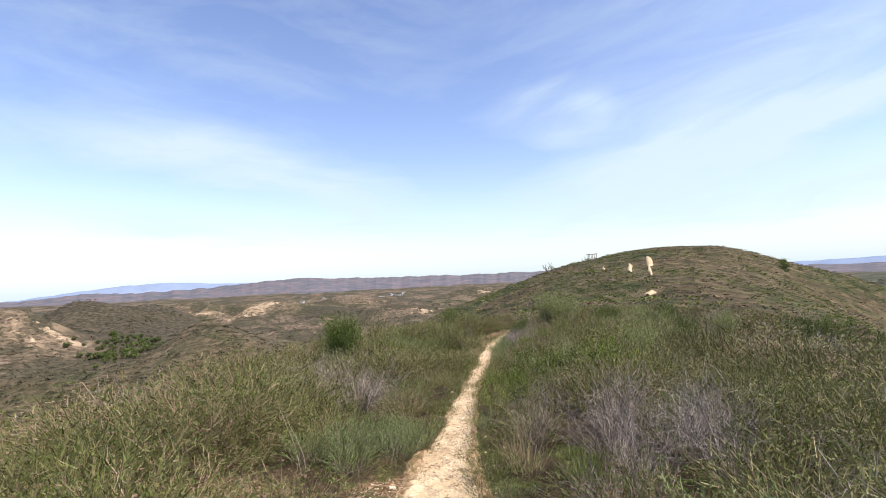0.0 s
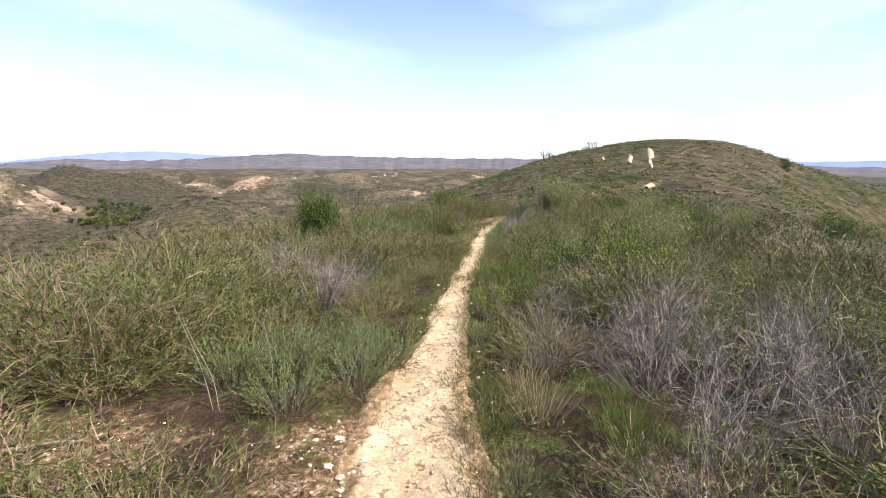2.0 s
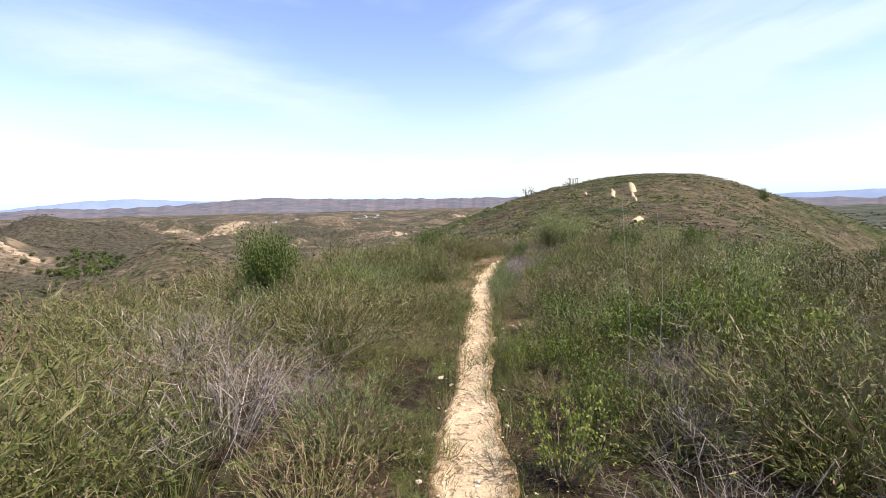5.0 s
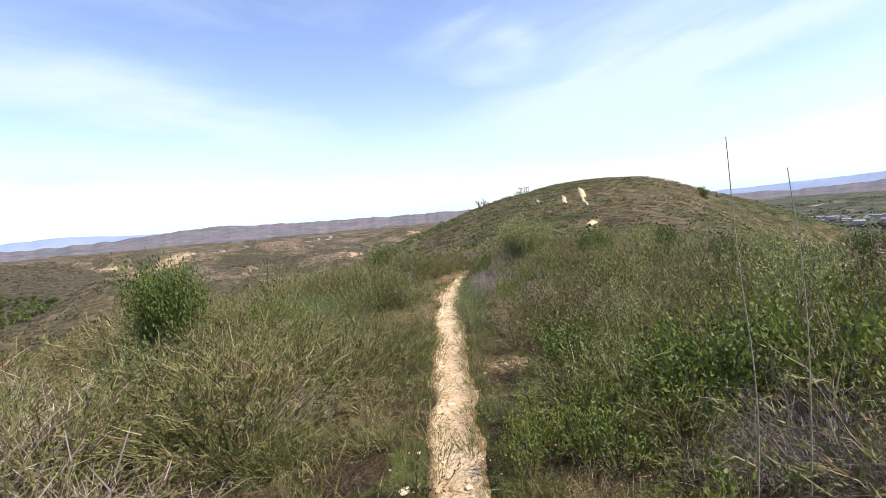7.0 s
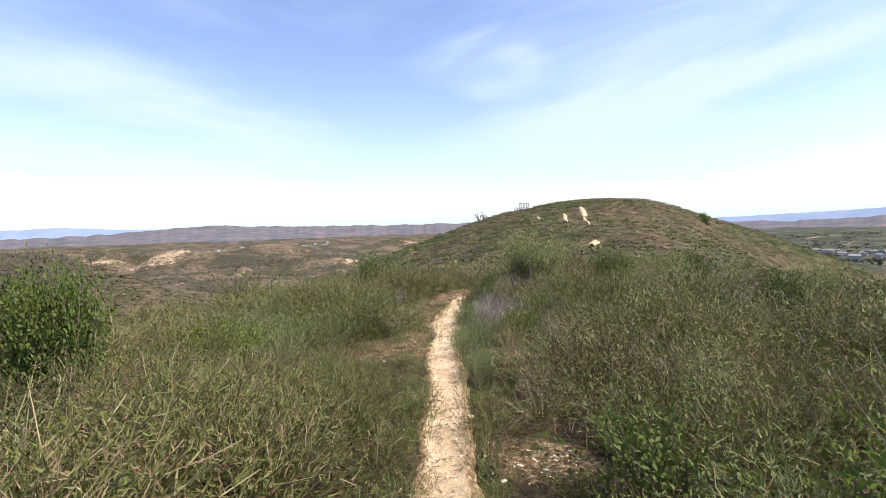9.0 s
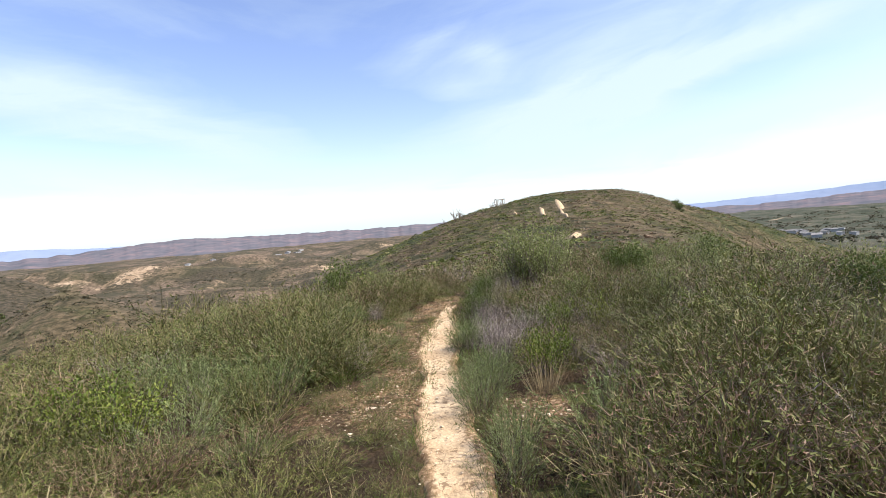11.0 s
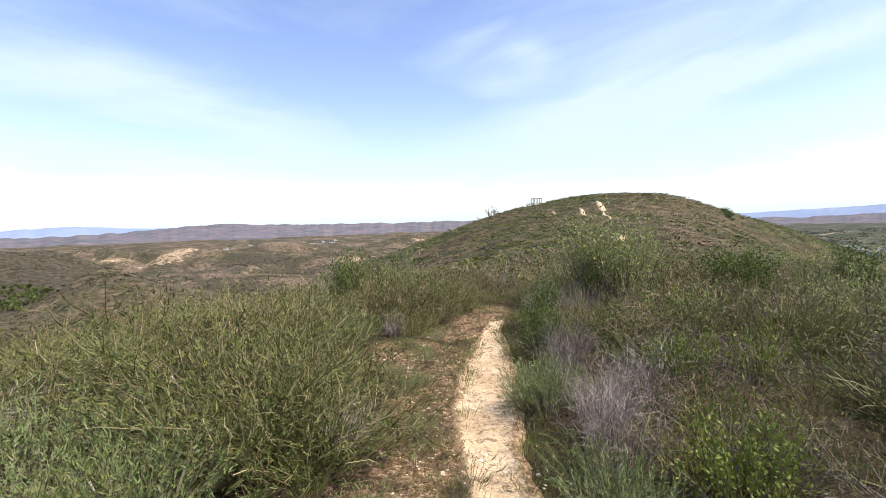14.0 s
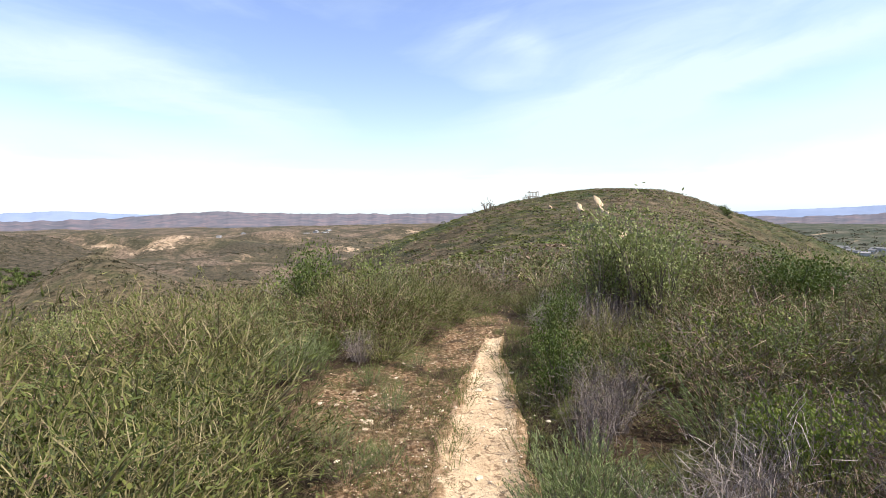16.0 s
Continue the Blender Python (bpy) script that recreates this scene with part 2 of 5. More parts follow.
def earth_material():
    """Brown soil with litter and gravel near by; scrub, bare earth and pale scars on the hills."""
    m, nt, b = material("chaparral_soil")
    pos = nt.nodes.new("ShaderNodeNewGeometry").outputs["Position"]
    fine = noise_tex(nt, 14, 6, 0.65, 0, pos)
    mid = noise_tex(nt, 1.1, 5, 0.6, 0.3, pos)
    soil = ramp(nt, mid, [(0.3, (0.04, 0.028, 0.017)), (0.5, (0.072, 0.05, 0.03)), (0.7, (0.13, 0.09, 0.052))])
    soil = mix(nt, 0.6, soil, ramp(nt, fine, [(0.35, (0.35, 0.3, 0.26)), (0.65, (1.15, 1.1, 1.05))]), 'MULTIPLY')
    moss = ramp(nt, noise_tex(nt, 1.9, 5, 0.6, 0.5, pos), [(0.52, (0, 0, 0)), (0.66, (1, 1, 1))])
    soil = mix(nt, nmath(nt, 'MULTIPLY', moss, 0.75), soil, (0.11, 0.13, 0.035))
    pale_att = nt.nodes.new("ShaderNodeAttribute")
    pale_att.attribute_name = "clearing"
    gravelly = ramp(nt, noise_tex(nt, 20, 7, 0.7, 0.3, pos), [(0.36, (0.10, 0.055, 0.027)), (0.5, (0.25, 0.15, 0.078)), (0.62, (0.56, 0.39, 0.245))])
    cm = ramp(nt, nmath(nt, 'ADD', pale_att.outputs["Fac"], nmath(nt, 'MULTIPLY', nmath(nt, 'SUBTRACT', noise_tex(nt, 4, 6, 0.7, 0.4, pos), 0.5), 1.2)), [(0.35, (0, 0, 0)), (0.65, (1, 1, 1))])
    cm = mix(nt, 1.0, cm, ramp(nt, noise_tex(nt, 3.1, 6, 0.65, 0.6, pos), [(0.44, (1, 1, 1)), (0.6, (0.15, 0.15, 0.15))]), 'MULTIPLY')
    soil = mix(nt, cm, soil, gravelly)
    # wide country
    sep_ = nt.nodes.new("ShaderNodeSeparateXYZ")
    link(nt, pos, sep_.inputs[0])
    scrub = noise_tex(nt, 0.3, 10, 0.7, 0.2, pos)
    wide = noise_tex(nt, 0.008, 8, 0.62, 0.6, pos)
    veg = ramp(nt, scrub, [(0.36, (0.03, 0.03, 0.014)), (0.46, (0.08, 0.07, 0.036)), (0.56, (0.135, 0.105, 0.064)), (0.68, (0.20, 0.15, 0.10))])
    veg2 = ramp(nt, scrub, [(0.36, (0.05, 0.04, 0.027)), (0.47, (0.125, 0.09, 0.062)), (0.6, (0.22, 0.16, 0.11))])
    hillside = ramp(nt, scrub, [(0.36, (0.016, 0.025, 0.008)), (0.48, (0.045, 0.052, 0.018)), (0.58, (0.075, 0.075, 0.032)), (0.7, (0.14, 0.11, 0.062))])
    country = mix(nt, ramp(nt, wide, [(0.36, (0, 0, 0)), (0.52, (1, 1, 1))]), veg, veg2)
    scar = noise_tex(nt, 0.035, 12, 0.72, 0.8, pos)
    far_att = nt.nodes.new("ShaderNodeAttribute")
    far_att.attribute_name = "remote"
    steep_att = nt.nodes.new("ShaderNodeAttribute")
    steep_att.attribute_name = "steep"
    brown = ramp(nt, scrub, [(0.36, (0.03, 0.028, 0.014)), (0.5, (0.085, 0.064, 0.036)), (0.64, (0.17, 0.125, 0.075))])
    hillside = mix(nt, ramp(nt, noise_tex(nt, 0.045, 6, 0.6, 0.5, pos), [(0.36, (0, 0, 0)), (0.52, (1, 1, 1))]), hillside, brown)
    country = mix(nt, far_att.outputs["Fac"], hillside, country)
    scarm = ramp(nt, nmath(nt, 'ADD', scar, nmath(nt, 'MULTIPLY', steep_att.outputs["Fac"], 0.07)), [(0.605, (0, 0, 0)), (0.68, (0.85, 0.85, 0.85))])
    dusky = ramp(nt, noise_tex(nt, 0.019, 7, 0.62, 0.6, pos), [(0.44, (0, 0, 0)), (0.53, (0.9, 0.9, 0.9))])
    country = mix(nt, nmath(nt, 'MULTIPLY', dusky, far_att.outputs["Fac"]), country, mix(nt, 0.72, country, (0.026, 0.03, 0.017), 'MIX'))
    country = mix(nt, nmath(nt, 'MULTIPLY', scarm, nmath(nt, 'MULTIPLY', far_att.outputs["Fac"], 0.85)), country, (0.30, 0.21, 0.135))
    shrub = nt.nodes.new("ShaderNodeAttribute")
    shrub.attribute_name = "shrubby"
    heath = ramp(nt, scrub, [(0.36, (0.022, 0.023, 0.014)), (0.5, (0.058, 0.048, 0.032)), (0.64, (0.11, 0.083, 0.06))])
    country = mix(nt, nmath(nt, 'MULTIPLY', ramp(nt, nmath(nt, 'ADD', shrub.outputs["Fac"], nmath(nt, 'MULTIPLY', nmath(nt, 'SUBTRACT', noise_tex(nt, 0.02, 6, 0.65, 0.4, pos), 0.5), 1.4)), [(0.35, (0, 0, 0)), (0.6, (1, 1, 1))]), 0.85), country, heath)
    wood = nt.nodes.new("ShaderNodeAttribute")
    wood.attribute_name = "wooded"
    grove = ramp(nt, noise_tex(nt, 0.02, 9, 0.7, 0.5, pos), [(0.38, (0.022, 0.032, 0.018)), (0.52, (0.05, 0.06, 0.04)), (0.64, (0.13, 0.115, 0.085))])
    country = mix(nt, nmath(nt, 'MULTIPLY', wood.outputs["Fac"], 0.8), country, grove)
    att = nt.nodes.new("ShaderNodeAttribute")
    att.attribute_name = "wild"
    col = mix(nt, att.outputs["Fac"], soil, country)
    bare = nt.nodes.new("ShaderNodeAttribute")
    bare.attribute_name = "bare"
    rough_edge = ramp(nt, nmath(nt, 'ADD', bare.outputs["Fac"], nmath(nt, 'MULTIPLY', nmath(nt, 'SUBTRACT', noise_tex(nt, 0.13, 8, 0.75, 0.6, pos), 0.5), 2.4)), [(0.5, (0, 0, 0)), (0.62, (1, 1, 1))])
    pale = ramp(nt, noise_tex(nt, 0.09, 8, 0.7, 0.5, pos), [(0.35, (0.22, 0.15, 0.09)), (0.6, (0.46, 0.34, 0.23))])
    col = mix(nt, rough_edge, col, pale)
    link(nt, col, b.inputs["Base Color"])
    b.inputs["Roughness"].default_value = 0.95
    b.inputs["Specular IOR Level"].default_value = 0.1
    bump(nt, nmath(nt, 'ADD', nmath(nt, 'MULTIPLY', scrub, 2.5), nmath(nt, 'MULTIPLY', fine, 0.06)), 0.8, 0.7, b)
    return m


def trail_material():
    m, nt, b = material("pale_sandy_trail")
    pos = nt.nodes.new("ShaderNodeNewGeometry").outputs["Position"]
    a = noise_tex(nt, 2.2, 5, 0.6, 0.2, pos)
    f = noise_tex(nt, 38, 6, 0.7, 0, pos)
    c = ramp(nt, a, [(0.3, (0.43, 0.30, 0.18)), (0.5, (0.55, 0.405, 0.255)), (0.7, (0.64, 0.49, 0.33))])
    c = mix(nt, 0.55, c, ramp(nt, f, [(0.34, (0.45, 0.38, 0.32)), (0.5, (0.95, 0.93, 0.9)), (0.68, (1.2, 1.18, 1.15))]), 'MULTIPLY')
    lit = noise_tex(nt, 13, 5, 0.62, 0.9, pos)
    c = mix(nt, ramp(nt, lit, [(0.56, (0, 0, 0)), (0.61, (0.85, 0.85, 0.85))]), c, (0.19, 0.12, 0.07))
    vor = nt.nodes.new("ShaderNodeTexVoronoi")
    vor.feature = 'DISTANCE_TO_EDGE'
    vor.inputs["Scale"].default_value = 17
    wob = mix(nt, 0.06, pos, noise_tex(nt, 5, 3, 0.5, 0, pos))
    link(nt, wob, vor.inputs["Vector"])
    gaps = ramp(nt, vor.outputs[0], [(0.0, (1, 1, 1)), (0.09, (0, 0, 0))])
    stony = ramp(nt, noise_tex(nt, 1.7, 4, 0.6, 0.4, pos), [(0.46, (0, 0, 0)), (0.62, (0.5, 0.5, 0.5))])
    c = mix(nt, nmath(nt, 'MULTIPLY', gaps, stony), c, (0.16, 0.10, 0.06))
    edge = nt.nodes.new("ShaderNodeAttribute")
    edge.attribute_name = "edge"
    em = ramp(nt, nmath(nt, 'ADD', edge.outputs["Fac"], nmath(nt, 'MULTIPLY', nmath(nt, 'SUBTRACT', noise_tex(nt, 5, 7, 0.72, 0.6, pos), 0.5), 1.9)), [(0.45, (0, 0, 0)), (0.66, (1, 1, 1))])
    dirt = ramp(nt, noise_tex(nt, 16, 7, 0.7, 0.3, pos), [(0.3, (0.11, 0.066, 0.035)), (0.5, (0.27, 0.17, 0.092)), (0.66, (0.52, 0.37, 0.23))])
    c = mix(nt, em, c, dirt)
    link(nt, c, b.inputs["Base Color"])
    b.inputs["Roughness"].default_value = 0.95
    b.inputs["Specular IOR Level"].default_value = 0.1
    bump(nt, nmath(nt, 'ADD', f, nmath(nt, 'MULTIPLY', noise_tex(nt, 9, 5, 0.6, 0, pos), 2.0)), 0.8, 0.02, b)
    return m


def plain_mat(name, a, bcol, scale, rough=0.9, detail=5):
    m, nt, b = material(name)
    link(nt, ramp(nt, noise_tex(nt, scale, detail, 0.6, 0.3), [(0.35, a), (0.65, bcol)]), b.inputs["Base Color"])
    b.inputs["Roughness"].default_value = rough
    b.inputs["Specular IOR Level"].default_value = 0.15
    return m


M_EARTH, M_TRAIL = earth_material(), trail_material()
M_STONE = plain_mat("pale_sandstone", (0.48, 0.36, 0.24), (0.70, 0.57, 0.42), 18)
M_STICK = plain_mat("bleached_wood", (0.2, 0.165, 0.125), (0.37, 0.32, 0.25), 30)
M_WALL = plain_mat("pale_building_wall", (0.32, 0.31, 0.3), (0.45, 0.44, 0.42), 0.4)
M_ROOF = plain_mat("grey_building_roof", (0.14, 0.135, 0.13), (0.3, 0.28, 0.27), 0.03)

# ---- shape of the land ----
TY = [-8, 0, 1, 3, 4.8, 6.35, 8, 9, 10, 12.4, 14, 16, 19.4, 21, 22, 23, 24.4, 26, 28, 32, 40, 60, 75, 100, 124, 170]
TX = [1.2, 0.75, 0.68, 0.5, 0.28, 0.14, 0.13, 0.09, 0.05, 0.13, 0.17, 0.22, 0.3, 0.44, 0.57, 0.70, 0.90, 1.25, 1.8, 3.4, 7, 15.5, 22.4, 31, 38, 62]
GY = [-200, -60, -8, 1, 3, 5, 7.5, 10, 12.5, 15.5, 18, 21, 24, 27, 35, 50, 75, 100, 124, 150, 170, 190, 220, 260, 330]
GZ = [-30, -6, 1.25, 0.6, 0.42, 0.24, 0.04, -0.06, -0.2, -0.38, -0.45, -0.58, -0.61, -0.6, -1.0, -1.75, -1.4, 1.25, 4.2, 7.9, 9.5, 8.7, 1.5, -14, -45]
RNG = np.random.default_rng(5)
LAT = RNG.random((256, 256))


def vnoise(x, y):
    xi, yi = np.floor(x).astype(int), np.floor(y).astype(int)
    fx, fy = x - xi, y - yi
    fx, fy = fx * fx * (3 - 2 * fx), fy * fy * (3 - 2 * fy)
    a, b = LAT[xi % 256, yi % 256], LAT[(xi + 1) % 256, yi % 256]
    c, d = LAT[xi % 256, (yi + 1) % 256], LAT[(xi + 1) % 256, (yi + 1) % 256]
    return (a * (1 - fx) + b * fx) * (1 - fy) + (c * (1 - fx) + d * fx) * fy


def fbm(x, y, octaves=4, ridged=False):
    s, amp, tot = 0.0, 1.0, 0.0
    for k in range(octaves):
        n = vnoise(x * 2 ** k + 17.3 * k, y * 2 ** k + 9.1 * k)
        s = s + amp * (1 - np.abs(2 * n - 1) if ridged else n)
        tot += amp
        amp *= 0.5
    return s / tot


def smooth(v, a, b):
    f = np.clip((v - a) / (b - a), 0, 1)
    return f * f * (3 - 2 * f)


def trail_x(y):
    k = np.linspace(-0.7, 0.7, 5)
    return sum(np.interp(np.asarray(y) + d, TY, TX) for d in k) / len(k)


def crest(y):
    s = np.clip(1 + (np.asarray(y) - 30) * 0.12, 0.8, 8)
    return sum(np.interp(y + d * s, GY, GZ) for d in (-1, -0.5, 0, 0.5, 1)) / 5


# hills across the valley: bearing, distance, top, half width, half length, turn of the crest
HILLS = [(-43.5, 610, 0, 62, 75, -20), (-49.8, 480, -2, 50, 55, 60), (-38.5, 640, -14, 42, 80, -25), (-33, 330, -17, 38, 85, -50), (-28, 800, -17, 45, 120, 8), (-35, 870, -15, 45, 60, 0),
         (-11, 640, -26, 45, 70, 20), (-18, 900, -20, 40, 100, 0), (-3, 1000, -18, 50, 90, 0), (46, 1500, -28, 150, 320, -30), (55, 700, -30, 90, 200, 40)]


def height(x, y):
    x, y = np.asarray(x, float), np.asarray(y, float)
    v = x - np.interp(y, [-8, 25, 40, 75, 124, 170, 300], [0.5, 1.0, 7, 22, 38, 63, 110])
    al = np.interp(y, [0, 25, 60, 120, 170, 220], [0.0105, 0.0105, 0.008, 0.0044, 0.0036, 0.0045])
    ar = np.interp(y, [0, 25, 60, 120, 170, 220], [0.006, 0.007, 0.009, 0.0098, 0.0102, 0.012])
    dl, dr = np.maximum(0, -v - 2), np.maximum(0, v - 3)
    knee = np.interp(y, [60, 100, 145, 200], [80, 34, 17, 17])
    ridge = crest(y) - al * dl ** 2 - ar * np.where(dr < knee, dr ** 2, 2 * knee * dr - knee ** 2)
    ridge = ridge + 0.22 * (fbm(x / 2.6, y / 2.6, 3) - 0.5) * smooth(np.abs(x - trail_x(y)), 0.5, 2.5)
    ridge = ridge + 2.2 * (fbm(x / 22, y / 22, 4) - 0.5) * smooth(np.hypot(x, y - 12), 35, 90)
    r = np.hypot(x, y)
    floor = -52 - 11 * smooth(x, 150, 700) + 15 * smooth(r, 1100, 2600)
    gully = fbm(x / 120 + 3.3, y / 120 + 1.7, 6, True)
    fine = fbm(x / 45 + 8.1, y / 45 + 2.2, 4, True)
    far = floor + (30 * (gully - 0.46) + 8 * (fine - 0.5)) * smooth(r, 120, 320) * (1 - 0.6 * smooth(r, 1200, 2200)) * (1 - 0.65 * smooth(x, 250, 600))
    for az, d, top, across, along, turn in HILLS:
        hx, hy = d * math.sin(radians(az)), d * math.cos(radians(az))
        c, q = math.cos(radians(turn)), math.sin(radians(turn))
        a, b = ((x - hx) * c + (y - hy) * q) / along, ((y - hy) * c - (x - hx) * q) / across
        e = np.sqrt(a * a + b * b) * (1 + 0.5 * (gully - 0.5) + 0.35 * (fine - 0.5))
        lift = (top + 47) * np.exp(-e ** 1.6)
        far = np.maximum(far, far + lift * np.clip((top + 6 - far) / (top + 53), 0, 1))
    far = np.minimum(far, -4 + 0.2 * (far + 4))
    k = 3.0
    return k * np.logaddexp(np.maximum(ridge, -400) / k, far / k)


def sheet(name, V, F, mats, smoothed=True, index=None):
    me = bpy.data.meshes.new(name)
    V, F = np.asarray(V, np.float32), np.asarray(F, np.int32)
    k = F.shape[1]
    me.vertices.add(len(V))
    me.vertices.foreach_set("co", V.ravel())
    me.loops.add(F.size)
    me.loops.foreach_set("vertex_index", F.ravel())
    me.polygons.add(len(F))
    me.polygons.foreach_set("loop_start", np.arange(0, F.size, k, dtype=np.int32))
    me.polygons.foreach_set("loop_total", np.full(len(F), k, np.int32))
    if smoothed:
        me.polygons.foreach_set("use_smooth", np.ones(len(F), bool))
    if index is not None:
        me.polygons.foreach_set("material_index", np.asarray(index, np.int32))
    for m in mats:
        me.materials.append(m)
    me.update(calc_edges=True)
    return me


def grid_faces(n, m):
    i = np.arange(n * m).reshape(n, m)
    return np.stack([i[:-1, :-1], i[:-1, 1:], i[1:, 1:], i[1:, :-1]], -1).reshape(-1, 4)


def attribute(me, name, values):
    a = me.attributes.new(name, 'FLOAT', 'POINT')
    a.data.foreach_set("value", np.asarray(values, np.float32).ravel())


TRAIL_Y = [0, 3, 4.8, 6.5, 8.2, 10.6, 13, 15.5, 17.3, 19.2, 20.9, 22.5, 23.7, 25.5, 27.3]
TRAIL_HALF = [0.33, 0.36, 0.38, 0.29, 0.23, 0.195, 0.2, 0.23, 0.25, 0.24, 0.31, 0.27, 0.2, 0.13, 0.06]


def build_ground():
    ys = [-8 + 0.18 * i for i in range(201)]
    while ys[-1] < 4900:
        ys.append(ys[-1] + 0.18 + 0.024 * (ys[-1] - 28))
    back = [-8.0]
    while back[-1] > -4900:
        back.append(back[-1] - 0.3 + 0.11 * (back[-1] + 8))
    ys = np.array(back[:0:-1] + ys)
    xs = [0.17 * i for i in range(24)]
    while xs[-1] < 4900:
        xs.append(xs[-1] + 0.18 + 0.037 * (xs[-1] - 3.91))
    xs = np.array([-q for q in xs[:0:-1]] + xs)
    w = 1 + np.maximum(0, ys - 15) / 30
    ax = np.abs(xs)
    X = np.sign(xs)[None] * (np.minimum(ax, 4)[None] + np.maximum(ax - 4, 0)[None] * w[:, None])
    keep = ax < 4200
    X = X[:, keep]
    X = np.sign(X) * np.minimum(np.abs(X), 4900 + ax[keep][None] * 0.01)
    Y = np.repeat(ys[:, None], X.shape[1], 1)
    Z = height(X, Y)
    W = np.interp(Y, TRAIL_Y, TRAIL_HALF)
    Z = Z - 0.06 * (1 - smooth(np.abs(X - trail_x(Y)) / W, 0.7, 1.5)) * (Y < 25)
    me = sheet("ground", np.stack([X, Y, Z], -1).reshape(-1, 3), grid_faces(*X.shape), [M_EARTH])
    attribute(me, "wild", smooth(np.hypot(X, Y - 12), 22, 50))
    slope = np.hypot(height(X + 9, Y) - Z, height(X, Y + 9) - Z) / 9
    attribute(me, "steep", smooth(slope, 0.22, 0.5))
    attribute(me, "wooded", smooth(np.degrees(np.arctan2(X, np.maximum(Y, 1))), 29, 37) * smooth(np.hypot(X, Y), 350, 700))
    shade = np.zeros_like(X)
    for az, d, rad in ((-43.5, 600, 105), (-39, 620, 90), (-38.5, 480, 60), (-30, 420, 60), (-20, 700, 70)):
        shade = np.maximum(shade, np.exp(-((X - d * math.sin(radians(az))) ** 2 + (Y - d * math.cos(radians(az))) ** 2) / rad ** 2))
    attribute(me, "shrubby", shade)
    attribute(me, "remote", smooth(np.hypot(X, Y), 230, 420))
    bare = np.zeros_like(X)
    for cx, cy, rx, ry, s in BARE_FAR:
        bare = np.maximum(bare, 0.85 * np.exp(-(((X - cx - s * (Y - cy)) / rx) ** 2 + ((Y - cy) / ry) ** 2)))
    attribute(me, "bare", bare)
    c = np.zeros_like(X)
    for cx, cy, rx, ry in CLEAR:
        c = np.maximum(c, np.exp(-0.9 * (((X - cx) / (rx + 0.1)) ** 2 + ((Y - cy) / (ry + 0.1)) ** 2)))
    attribute(me, "clearing", c)
    return tagged(new("ground", me), "dry brown hillside soil with litter, scrub and pale scars", "ground", kind="structure")


# clearings where soil and gravel show: centre, half sizes
CLEAR = [(-2.1, 4.9, 0.8, 0.42), (-0.35, 5.0, 0.4, 0.6), (1.9, 5.2, 0.35, 0.28), (0.95, 13.6, 0.32, 0.4), (1.15, 17.3, 0.4, 0.45), (-0.55, 18.1, 0.7, 0.9),
         (-0.45, 22.5, 0.75, 1.1), (0.2, 24.0, 0.45, 0.5), (-0.2, 19.6, 0.3, 0.8), (-0.2, 20.9, 0.4, 0.8), (0.55, 25.0, 0.4, 0.6), (1.0, 26.0, 0.35, 0.6)]
# pale strips of the trail on the hill: top, foot, half width
CUTS = [(38.7, 131, 34.3, 114.5, 0.7), (34.5, 116, 28.2, 93.5, 0.36), (31.6, 121, 26.8, 103, 0.5), (23.1, 75.5, 21.0, 71.5, 0.55), (24.5, 117, 23.5, 112, 0.3)]
# bare pale cuts on the hill trail and in the badlands: centre, half sizes, slant
BARE_FAR = [(d * math.sin(radians(az)), d * math.cos(radians(az)), rx, ry, k) for az, d, rx, ry, k in (
    (-28.4, 770, 22, 26, 0.3), (-26.2, 775, 16, 10, 0), (-30.5, 765, 20, 8, 0.4), (-33, 800, 30, 8, 0.3), (-24, 790, 24, 6, 0), (-2.6, 960, 26, 14, 0.2), (-4.5, 980, 30, 8, 0), (-9.4, 590, 10, 22, 0.3),
    (-10.8, 600, 9, 12, 0.3), (-7, 620, 12, 6, 0), (-46, 452, 20, 7, 0), (-44.6, 446, 12, 5, 0), (-49, 350, 34, 4, 0.15), (-47.3, 440, 5, 14, -0.4), (-48.6, 455, 7, 9, 0.3),
    (41.5, 1250, 30, 14, 0), (39, 1400, 26, 10, 0), (36, 1500, 24, 10, 0), (34.5, 1450, 20, 10, 0), (-22, 1350, 60, 12, 0), (-14, 1450, 70, 12, 0))]
ground = build_ground()


